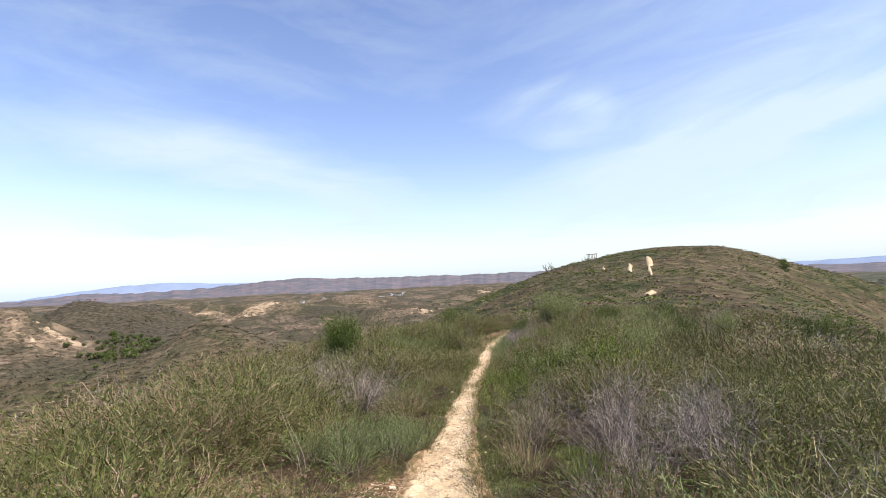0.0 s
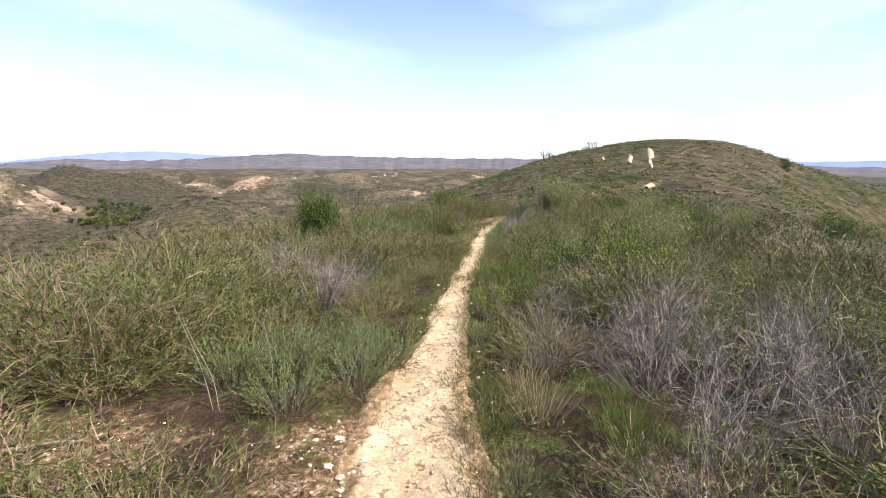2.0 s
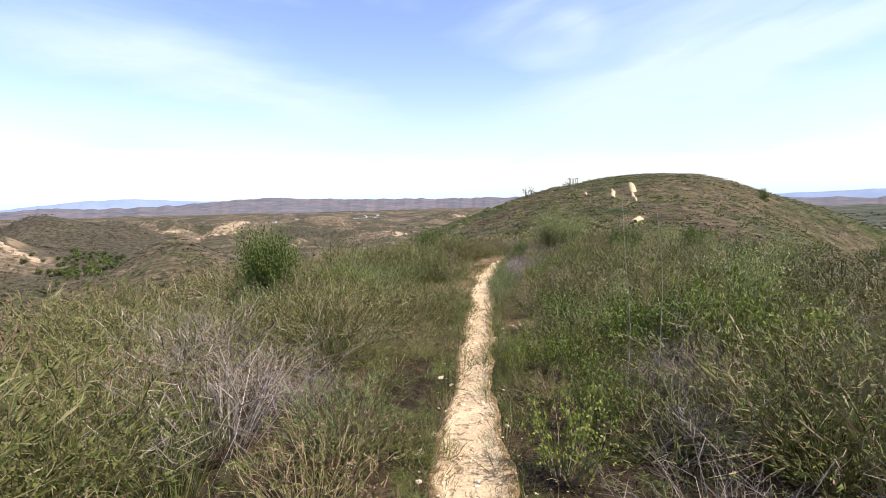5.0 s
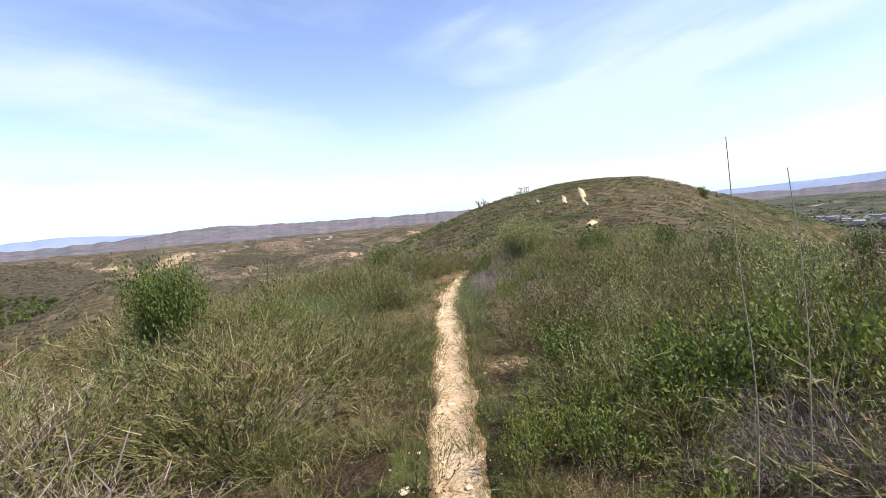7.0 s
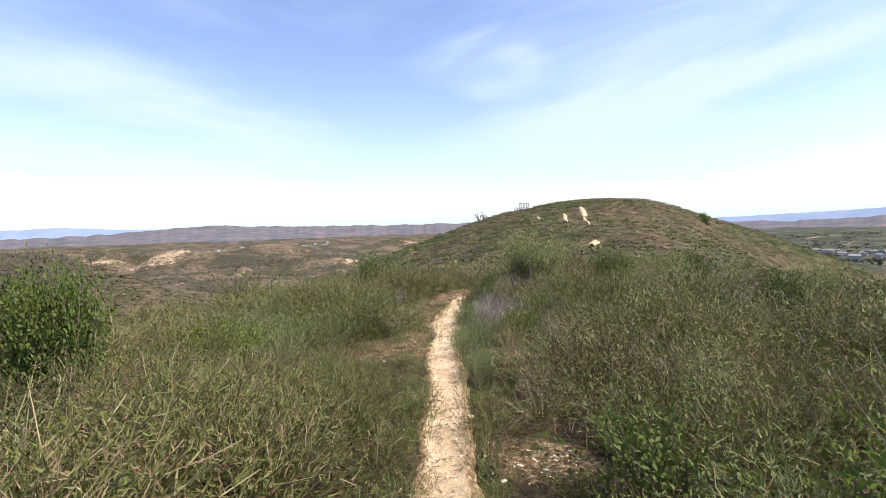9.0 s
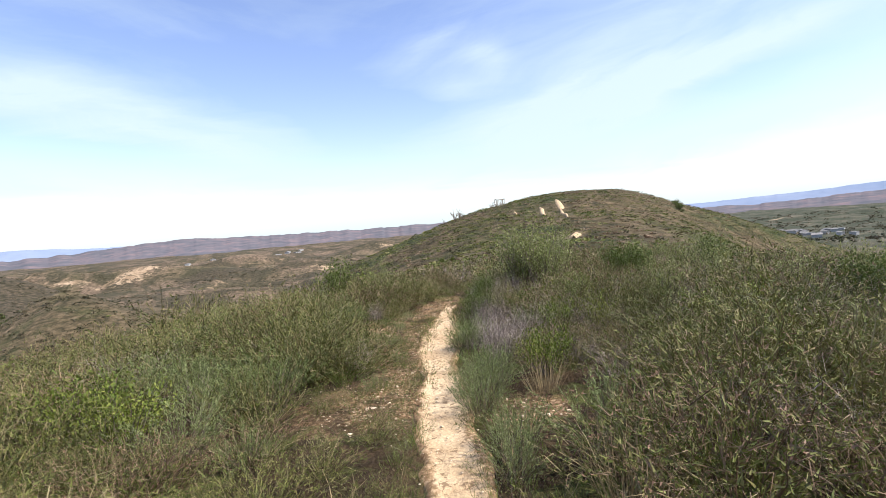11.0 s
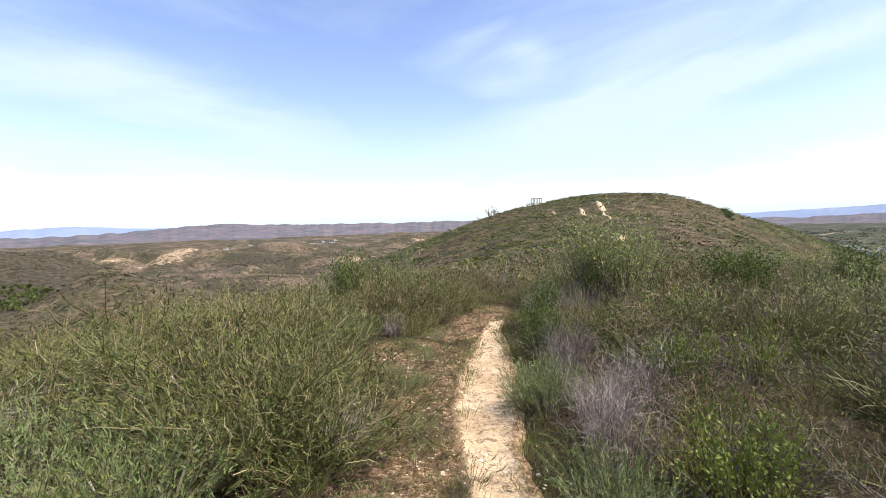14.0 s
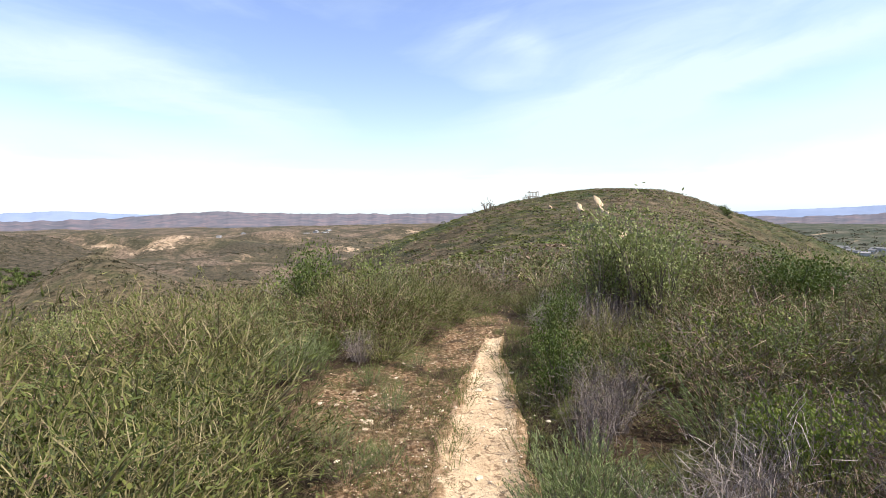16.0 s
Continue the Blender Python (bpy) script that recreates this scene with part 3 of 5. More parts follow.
def build_trail():
    ys = np.arange(-4, 27.5, 0.035)
    u = np.linspace(-0.75, 0.75, 39)
    U, Y = np.meshgrid(u, ys)
    cx = trail_x(Y)
    half = np.interp(Y, TRAIL_Y, TRAIL_HALF) + 0.13 * (fbm(Y / 0.8, Y * 0, 4) - 0.5)
    shift = 0.16 * (fbm(Y / 0.9 + 40, Y * 0 + U * 0.2, 3) - 0.5)
    X = cx + U
    a = np.abs(U + shift) / half
    edge = smooth(a, 0.42, 1.3)
    Z = height(X, Y)
    lump = fbm(X * 9 + 3, Y * 15, 2)
    Z += 0.03 * smooth(lump, 0.42, 0.62) * smooth(7.5 - Y, 0, 2) * (0.4 + fbm(X * 2, Y * 2, 2)) + 0.006 * smooth(lump, 0.45, 0.6)
    Z += 0.015 - 0.035 * (1 - smooth(a, 0.5, 1.25)) + 0.03 * (fbm(X * 6, Y * 6, 3) - 0.5) + 0.012 * (fbm(X * 22, Y * 22, 2) - 0.5)
    Z -= 0.012 * smooth(a, 0.9, 1.2) + 0.12 * smooth(a + 0.7 * (fbm(Y * 2.2, U * 2, 3) - 0.5), 1.05, 1.6)
    me = sheet("trail", np.stack([X, Y, Z], -1).reshape(-1, 3), grid_faces(*X.shape), [M_TRAIL])
    attribute(me, "edge", edge)
    return tagged(new("trail", me), "narrow pale sandy footpath with dark litter along its edges", "trail", kind="structure")


trail = build_trail()

# ---- far ridges ----


def far_ridge(name, label, front, back, table, mat, foot, wob, seed, az0=-66, az1=66, n=900):
    az = np.linspace(az0, az1, n)
    el = np.interp(az, [a for a, _ in table], [e for _, e in table])
    top = 1.4 + back * np.tan(np.radians(el)) + wob * (fbm(az / 1.1 + seed, az * 0 + seed, 4) - 0.5) + wob * 0.15 * (fbm(az / 0.16, az * 0 + seed, 2) - 0.5)
    k = np.linspace(0, 1, 26)
    rows = []
    for f in k:
        r = front + (back - front) * f
        spur = (fbm(r * np.sin(np.radians(az)) / 260 + seed, r * np.cos(np.radians(az)) / 260, 4, True) - 0.5) * (top - foot) * 0.16 * math.sin(math.pi * f)
        z = foot + (top - foot) * f ** 0.8 + spur * (1 if f < 1 else 0)
        rows.append(np.stack([r * np.sin(np.radians(az)), r * np.cos(np.radians(az)), z], -1))
    r = back * 1.04
    rows.append(np.stack([r * np.sin(np.radians(az)), r * np.cos(np.radians(az)), top * 0 + foot], -1))
    me = sheet(name, np.concatenate(rows), grid_faces(len(rows), n)[:, ::-1], [mat])
    return tagged(new(name, me), label, "hills", kind="structure")


def ridge_mat(name, cols, scale):
    m, nt, b = material(name)
    c = ramp(nt, noise_tex(nt, scale, 8, 0.65, 0.4), [(0.32 + 0.36 * i / (len(cols) - 1), q) for i, q in enumerate(cols)])
    link(nt, c, b.inputs["Base Color"])
    b.inputs["Roughness"].default_value = 1.0
    b.inputs["Specular IOR Level"].default_value = 0.0
    return m


# distance haze is put into both base colours: mauve-grey ridge, pale blue mountains
M_MESA_HAZE = ridge_mat("haze_tinted_scrub_ridge", [(0.088, 0.096, 0.112), (0.132, 0.122, 0.138), (0.20, 0.15, 0.155)], 0.012)
M_BLUE_HAZE = ridge_mat("haze_tinted_blue_mountain", [(0.185, 0.235, 0.335), (0.21, 0.255, 0.355), (0.235, 0.275, 0.37)], 0.002)
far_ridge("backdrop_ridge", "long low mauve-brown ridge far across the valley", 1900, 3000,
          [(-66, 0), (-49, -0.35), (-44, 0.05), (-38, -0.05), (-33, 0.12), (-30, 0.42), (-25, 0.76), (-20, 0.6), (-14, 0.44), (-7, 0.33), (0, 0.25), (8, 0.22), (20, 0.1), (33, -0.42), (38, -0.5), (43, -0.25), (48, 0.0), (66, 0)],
          M_MESA_HAZE, -85, 14, 4.0)
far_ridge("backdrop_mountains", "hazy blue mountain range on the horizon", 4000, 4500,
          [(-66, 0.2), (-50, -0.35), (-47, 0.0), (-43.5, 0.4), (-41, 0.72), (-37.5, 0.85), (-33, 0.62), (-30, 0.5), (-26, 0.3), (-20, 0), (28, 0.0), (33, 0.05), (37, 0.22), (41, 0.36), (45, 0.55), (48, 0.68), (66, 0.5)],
          M_BLUE_HAZE, -85, 12, 11.0)

# ---- plants: blades, twigs and leaves as thin tapered pieces ----


def unit(v):
    return v / np.maximum(1e-9, np.linalg.norm(v, axis=-1, keepdims=True))


def ribbons(rng, P, D, L, W, bend=0.3):
    """Tapered curved blades: 3 triangles each."""
    n = len(P)
    D = unit(D)
    side = unit(np.cross(D, rng.normal(size=(n, 3)))) * (np.asarray(W).reshape(-1, 1) if np.ndim(W) else W)
    L = np.broadcast_to(np.asarray(L, float), n).reshape(-1, 1)
    mid = P + D * L * 0.55
    D2 = unit(D + rng.normal(size=(n, 3)) * bend - np.array([0, 0, bend * 0.35]))
    tip = mid + D2 * L * 0.45
    V = np.stack([P - side / 2, P + side / 2, mid + side * 0.4, mid - side * 0.4, tip], 1).reshape(-1, 3)
    b = np.arange(n)[:, None] * 5
    F = np.stack([b + [0, 1, 2], b + [0, 2, 3], b + [3, 2, 4]], 1).reshape(-1, 3)
    return V, F, mid, tip, D2


def leaves(rng, P, D, L, W):
    """Pointed leaves: 2 triangles each, folded a little along the midrib."""
    n = len(P)
    D = unit(D)
    side = unit(np.cross(D, rng.normal(size=(n, 3))))
    nor = np.cross(side, D)
    L = np.broadcast_to(np.asarray(L, float), n).reshape(-1, 1)
    W = np.broadcast_to(np.asarray(W, float), n).reshape(-1, 1)
    c = P + D * L * 0.45
    V = np.stack([P, c + side * W / 2 + nor * W * 0.15, P + D * L, c - side * W / 2 + nor * W * 0.15], 1).reshape(-1, 3)
    b = np.arange(n)[:, None] * 4
    return V, np.stack([b + [0, 1, 2], b + [0, 2, 3]], 1).reshape(-1, 3)


def slivers(rng, P, D, L, W):
    """Needle leaves: one triangle each."""
    n = len(P)
    D = unit(D)
    side = unit(np.cross(D, rng.normal(size=(n, 3)))) * W / 2
    L = np.broadcast_to(np.asarray(L, float), n).reshape(-1, 1)
    V = np.stack([P - side, P + side, P + D * L], 1).reshape(-1, 3)
    return V, np.arange(n * 3).reshape(-1, 3)


def joined(*parts):
    V, F, o = [], [], 0
    for v, f in parts:
        V.append(v)
        F.append(f + o)
        o += len(v)
    return np.concatenate(V), np.concatenate(F)


def fan(rng, n, spread, base):
    """Feet and directions of n stems that rise out of one root."""
    a = rng.random(n) * 2 * np.pi
    s = np.sqrt(rng.random(n)) * spread
    out = np.stack([np.cos(a), np.sin(a)], -1)
    P = np.concatenate([out * (s / spread * base)[:, None], np.zeros((n, 1))], 1)
    D = np.concatenate([out * np.sin(s)[:, None], np.cos(s)[:, None]], 1)
    return P, unit(D + rng.normal(size=(n, 3)) * 0.1)


# every maker returns a plant one metre high: [(part, vertices, triangles, material)]


def brush(seed, head=False, q=1.0, w=1.0):
    """Mounded shrub of wiry stems: arching side twigs towards the tips, small leaves along them, seedheads on some."""
    rng = np.random.default_rng(seed)
    n = max(5, int(105 * q))
    P, D = fan(rng, n, 1.05, 0.24)
    L = rng.uniform(0.62, 1.02, n) * (1 - 0.1 * np.hypot(D[:, 0], D[:, 1]))
    V, F, mid, tip, D2 = ribbons(rng, P, D, L, 0.0066 * w, 0.45)
    k = 2
    f = rng.random((n, k, 1)) * 0.8
    Q = (mid[:, None] * (1 - f) + tip[:, None] * f).reshape(-1, 3)
    QD = (np.repeat(D2[:, None], k, 1) + rng.normal(size=(n, k, 3)) * 0.5 + [0, 0, 0.3]).reshape(-1, 3)
    tl = rng.uniform(0.14, 0.34, n * k)
    tv, tf, tm, tt, td = ribbons(rng, Q, QD, tl, 0.0062 * w, 0.75)
    k2 = int(max(2, round(5 * min(1, q * 1.5))))
    g = rng.random((n * k, k2, 1))
    LP = np.where(g < 0.5, Q[:, None] + (tm - Q)[:, None] * g * 2, tm[:, None] + (tt - tm)[:, None] * (g * 2 - 1)) + rng.normal(size=(n * k, k2, 3)) * 0.008
    LD = np.repeat(unit(QD)[:, None], k2, 1) + rng.normal(size=(n * k, k2, 3)) * 0.5
    lv = slivers(rng, LP.reshape(-1, 3), LD.reshape(-1, 3), rng.uniform(0.03, 0.068, n * k * k2) * w ** 0.6, 0.0115 * w)
    f = rng.random((n, 5, 1)) * 0.85 + 0.15
    LQ = (P[:, None] * (1 - f) + mid[:, None] * f + rng.normal(size=(n, 5, 3)) * 0.02).reshape(-1, 3)
    lv2 = slivers(rng, LQ, (np.repeat(D[:, None], 5, 1) + rng.normal(size=(n, 5, 3)) * 0.6).reshape(-1, 3), rng.uniform(0.05, 0.1, n * 5), 0.0165 * w)
    out = [("woody_base", *joined((V, F), (tv, tf)), M_RUSSETSTEM if head else M_OLIVESTEM), ("foliage", *joined(lv, lv2), M_OLIVE)]
    if head:
        m = int(n * 0.9)
        pick = rng.choice(n * k, m, False)
        tp = np.repeat(tt[pick], 4, 0) + rng.normal(size=(m * 4, 3)) * 0.014
        out.append(("seedhead_spray", *slivers(rng, tp, rng.normal(size=(m * 4, 3)) + [0, 0, 0.6], 0.03 * w ** 0.5, 0.0095 * w), M_RUSSET))
    return out


def sagebrush(seed, q=1.0, w=1.0):
    rng = np.random.default_rng(seed)
    n = int(75 * q)
    P, D = fan(rng, n, 0.8, 0.22)
    L = rng.uniform(0.6, 1.0, n)
    V, F, mid, tip, D2 = ribbons(rng, P, D, L, 0.009 * w, 0.2)
    k = int(max(3, round(34 * min(1, q * 1.3))))
    f = rng.random((n, k, 1))
    Q = (mid[:, None] * (1 - f) + tip[:, None] * f - (mid - P)[:, None] * 0.5 * (rng.random((n, k, 1)) < 0.35)).reshape(-1, 3)
    QD = (np.repeat(D2[:, None], k, 1) + rng.normal(size=(n, k, 3)) * 0.45).reshape(-1, 3)
    return [("woody_base", V, F, M_BARK), ("foliage", *slivers(rng, Q, QD, rng.uniform(0.03, 0.075, n * k), 0.0125 * w), M_SAGE)]


def deadbrush(seed, q=1.0, w=1.0, spread=0.85, mat=None):
    rng = np.random.default_rng(seed)
    mat = mat or M_DEAD
    n = int(105 * q)
    P, D = fan(rng, n, spread, 0.2)
    V, F, mid, tip, D2 = ribbons(rng, P, D, rng.uniform(0.6, 1.05, n), 0.0062 * w, 0.55)
    k = 5
    f = rng.random((n, k, 1))
    Q = (P[:, None] * 0.35 * (1 - f) + mid[:, None] * (0.65 * (1 - f)) + tip[:, None] * f).reshape(-1, 3)
    QD = (np.repeat(D2[:, None], k, 1) + rng.normal(size=(n, k, 3)) * 0.6).reshape(-1, 3)
    v2, f2 = ribbons(rng, Q, QD, rng.uniform(0.12, 0.36, n * k), 0.0046 * w, 0.7)[:2]
    return [("woody_frame", V, F, mat), ("twig_tangle", v2, f2, mat)]


def leafbush(seed, dark=False, q=1.0, w=1.0, upright=0.75, mat=None):
    rng = np.random.default_rng(seed)
    n = 34
    P, D = fan(rng, n, upright, 0.12)
    V, F, mid, tip, D2 = ribbons(rng, P, D, rng.uniform(0.65, 1.0, n), 0.02 * w, 0.25)
    k = max(2, int((42 if dark else 32) * q))
    f = rng.random((n, k, 1)) ** 0.75
    a = P + (mid - P) * 0.45
    Q = np.where(f < 0.45, a[:, None] + (mid - a)[:, None] * (f / 0.45), mid[:, None] + (tip - mid)[:, None] * ((f - 0.45) / 0.55))
    Q = (Q + rng.normal(size=(n, k, 3)) * 0.05).reshape(-1, 3)
    QD = rng.normal(size=(n * k, 3)) + [0, 0, 0.5] + np.repeat(D2, k, 0) * 0.6
    return [("woody_frame", V, F, M_BARK), ("foliage", *leaves(rng, Q, QD, rng.uniform(0.032, 0.07, n * k) * w, 0.03 * w), mat or (M_DARK if dark else M_GREEN))]


def clump(seed, q=1.0, w=1.0, mat=None):
    """Far-off shrub: a loose uneven heap of leaf sprays on short stems."""
    rng = np.random.default_rng(seed)
    n = 14
    P, D = fan(rng, n, 1.2, 0.3)
    return [("foliage", *leaves(rng, P + D * rng.uniform(0.1, 0.45, (n, 1)), D + rng.normal(size=(n, 3)) * 0.4, rng.uniform(0.3, 0.6, n), 0.26), mat or M_HEATH)]


def tuft(seed, straw=False, q=1.0, w=1.0):
    rng = np.random.default_rng(seed)
    n = int(110 * q)
    P, D = fan(rng, n, 0.6, 0.3)
    V, F = ribbons(rng, P, D, rng.uniform(0.45, 1.05, n), 0.009 * w, 0.45)[:2]
    return [("grass_clump", V, F, M_STRAW if straw else M_GRASS)]


MAKERS = {"clump": clump, "heap": lambda s, q, w: clump(s, q, w, M_OLIVE), "brown_heap": lambda s, q, w: clump(s, q, w, M_RUSSETSTEM), "green_heap": lambda s, q, w: clump(s, q, w, M_DARK), "brush": lambda s, q, w: brush(s, False, q, w), "russet": lambda s, q, w: brush(s + 50, True, q, w), "sage": sagebrush, "dead": deadbrush,
          "green": lambda s, q, w: leafbush(s, False, q, w), "dark": lambda s, q, w: leafbush(s, True, q, w), "grass": lambda s, q, w: tuft(s, False, q, w), "straw": lambda s, q, w: tuft(s, True, q, w), "snag": lambda s, q, w: deadbrush(s + 9, 0.12, 8.0, 0.6, M_BARK),
          "thin": lambda s, q, w: deadbrush(s + 4, 1.2, 1.0, 0.42), "tall": lambda s, q, w: leafbush(s, False, 1.5, 0.62, 0.42, M_SHOOT), "column": lambda s, q, w: leafbush(s, True, 2.2, 0.72, 0.42)}
NAMES = {"brush": ("brush_shrub", "olive-green broomlike shrub with fine upright stems", "shrub", "olive shrubs beside the trail"),
         "russet": ("buckwheat_shrub", "brownish shrub with dry russet seedheads", "shrub", "russet shrubs beside the trail"),
         "sage": ("sagebrush", "soft grey-green feathery sagebrush", "shrub", "sagebrush beside the trail"),
         "dead": ("dead_shrub", "leafless grey-mauve shrub of tangled dry twigs", "shrub", "dead shrubs beside the trail"),
         "green": ("leafy_bush", "bright green broad-leaved bush", "bush", "green bushes beside the trail"),
         "dark": ("evergreen_bush", "dense dark green rounded bush", "bush", "evergreen bushes on the ridge"),
         "thin": ("dead_shrub", "leafless mauve-grey shrub of fine upright twigs", "shrub", "dead shrubs beside the trail"),
         "tall": ("leafy_bush", "grey-green upright leafy bush", "bush", "green bushes beside the trail"),
         "column": ("evergreen_bush", "dense dark green rounded bush", "bush", "evergreen bushes on the ridge"),
         "snag": ("bare_tree", "bare leafless little tree on the hill's skyline", "tree", "bare trees on the skyline"),
         "grass": ("grass_tuft", "fresh green grass tuft at the trail's edge", "grass", "grass tufts along the trail"),
         "straw": ("straw_tuft", "dry straw-coloured grass tuft", "grass", "straw tufts along the trail")}
LIBRARY = {}


def library(kind, variant):
    if (kind, variant) not in LIBRARY:
        LIBRARY[kind, variant] = [(p, sheet(NAMES[kind][0] + "_" + p, V, F, [m], False)) for p, V, F, m in MAKERS[kind](variant * 7 + len(kind), 1.0, 1.0)]
    return LIBRARY[kind, variant]


def plant(kind, x, y, h, wide=1.0, rng=random, label=""):
    """One plant as a thing with its parts."""
    name, text, cat, group = NAMES[kind]
    root = tagged(new(name), label or text, cat, group)
    root.empty_display_size = 0.1
    z = float(height(x, y)) - 0.03
    root.matrix_world = pose(x, y, z, rng.uniform(-6, 6), rng.uniform(-6, 6), rng.uniform(0, 360)) @ Matrix.Diagonal((h * wide, h * wide, h, 1))
    for p, me in library(kind, rng.randrange(4)):
        ob = new(p, me)
        if p in ("seedhead_spray", "twig_tangle"):
            tagged(ob, kind="stuff")
        ob.parent = root
    return root


def thicket(name, spots, q, w, text, variants=3, cat="shrubs"):
    """Many plants in one mesh. spots: kind -> rows of x, y, height, width."""
    VV, FF, MI, TN, mats, o = [], [], [], [], [], 0
    rng = np.random.default_rng(len(name))
    for kind, rows in spots.items():
        if not rows:
            continue
        rows = np.array(rows)
        pick = rng.integers(0, variants, len(rows))
        for v in range(variants):
            R = rows[pick == v]
            if not len(R):
                continue
            a = rng.random(len(R)) * 2 * np.pi
            hue = rng.random(len(R))
            z = height(R[:, 0], R[:, 1]) - 0.04
            for p, V, F, m in MAKERS[kind](300 + v, q, w):
                if m not in mats:
                    mats.append(m)
                c, s = np.cos(a)[:, None], np.sin(a)[:, None]
                hw = (R[:, 2] * R[:, 3])[:, None]
                X = (V[None, :, 0] * c - V[None, :, 1] * s) * hw + R[:, 0:1]
                Y = (V[None, :, 0] * s + V[None, :, 1] * c) * hw + R[:, 1:2]
                Z = V[None, :, 2] * R[:, 2:3] + z[:, None]
                VV.append(np.stack([X, Y, Z], -1).reshape(-1, 3))
                FF.append((F[None] + (np.arange(len(R)) * len(V))[:, None, None] + o).reshape(-1, 3))
                TN.append(np.repeat(hue, len(V)))
                MI.append(np.full(len(R) * len(F), mats.index(m)))
                o += len(R) * len(V)
    if not VV:
        return None
    me = sheet(name, np.concatenate(VV), np.concatenate(FF), mats, False, np.concatenate(MI))
    attribute(me, "tone", np.concatenate(TN))
    return tagged(new(name, me), text, cat, kind="stuff")



def clear(x, y, grow=0.0):
    return any(((x - cx) / (rx + grow)) ** 2 + ((y - cy) / (ry + grow)) ** 2 < 1 for cx, cy, rx, ry in CLEAR)


# shaded hollows between the shrubs: centre, half sizes
HOLLOW = [(2.05, 7.1, 0.42, 0.35), (2.75, 5.45, 0.4, 0.5), (1.85, 14.75, 0.45, 0.35), (2.75, 11.0, 0.35, 0.4), (-1.3, 8.6, 0.3, 0.25), (-0.5, 20.6, 0.2, 0.3), (2.1, 17.2, 0.35, 0.3), (3.4, 19.0, 0.35, 0.35), (-2.4, 10.6, 0.3, 0.3)]


def hollow(x, y, grow=0.0):
    return any(((x - cx) / (rx + grow)) ** 2 + ((y - cy) / (ry + grow)) ** 2 < 1 for cx, cy, rx, ry in HOLLOW)


def mixture(x, y):
    w = {"brush": 0.46, "russet": 0.23, "sage": 0.07, "dead": 0.1, "green": 0.02, "grass": 0.06, "straw": 0.06}
    v = x - float(trail_x(y))
    if v > 0.9 and y < 9.5:
        w.update(dead=0.26, brush=0.5, straw=0.06, russet=0.14, green=0.02)
    if v > 0.5 and 9.8 < y < 12.8 and x < 4:
        w.update(green=0.13, dead=0.14, russet=0.16)
        w["dark"] = 0.04
    if v > 0.8 and 14.5 < y < 18.5:
        w.update(brush=0.56, russet=0.2, dead=0.09, straw=0.08)
    if v > 0.8 and 18.5 < y < 24:
        w.update(dead=0.2, brush=0.4, straw=0.14, green=0.08, russet=0.28)
    if v < -0.8 and y < 7:
        w.update(brush=0.66, russet=0.2, grass=0.03, dead=0.05, green=0.0, sage=0.03, straw=0.03)
    if v < -0.8 and 7 < y < 16:
        w.update(russet=0.34, brush=0.42, grass=0.1, green=0.0, dead=0.08)
    if -5 < v < -1.2 and 16.5 < y < 19.5:
        w.update(sage=0.12)
    if v < 0 and 15 < y < 21:
        w.update(dead=0.0, straw=0.03)
    if v < -0.8 and y > 19.5:
        w.update(brush=0.7, grass=0.12, russet=0.1, dead=0.02)
    if y > 27:
        w.update(russet=0.6, dead=0.12, brush=0.26, grass=0.02, straw=0.02)
    if abs(v) < 0.95:
        w.update(grass=0.2, sage=0.22, straw=0.06, dead=0.03, russet=0.1)
    return w


SIZE = {"brush": (0.6, 1.0), "russet": (0.58, 0.95), "sage": (0.5, 0.72), "dead": (0.55, 0.85), "green": (0.6, 0.9), "grass": (0.34, 0.58), "straw": (0.5, 0.75), "dark": (0.7, 1.0)}
WIDE = {"brush": 1.1, "russet": 1.1, "sage": 1.0, "dead": 1.0, "green": 0.95, "grass": 0.95, "straw": 0.8, "dark": 0.9}


def half_width(y):
    return float(np.interp(y, TRAIL_Y, TRAIL_HALF))


# room kept for the single plants set below: place, radius
KEPT = [(2.25, 5.35, 0.3), (3.2, 6.3, 0.45), (1.18, 19.1, 0.3), (1.7, 18.6, 0.35), (2.1, 10.3, 0.5), (-1.5, 12.2, 0.5), (-0.84, 5.6, 0.3), (1.69, 5.3, 0.3), (5.4, 17.9, 0.5), (0.85, 18.2, 0.42), (0.9, 20.4, 0.45), (1.3, 19.75, 0.35), (1.4, 21.6, 0.4), (3.7, 26.0, 1.1), (6.1, 25.6, 0.7), (9.3, 26.3, 0.6), (-2.1, 26.2, 0.5), (1.42, 23.95, 0.4),
        (-4.05, 15.0, 0.8), (1.2, 22.8, 0.35), (2.3, 6.6, 0.6), (-3.2, 19.4, 0.7), (-0.8, 6.85, 0.55), (1.65, 5.7, 0.4),
        (2.15, 11.4, 0.6), (0.75, 11.1, 0.35), (1.2, 10.7, 0.4), (3.0, 11.0, 0.55), (3.35, 10.5, 0.5), (0.7, 8.6, 0.35), (1.1, 9.3, 0.4), (4.6, 13.7, 0.6), (3.3, 12.6, 0.5), (0.75, 16.4, 0.35)]


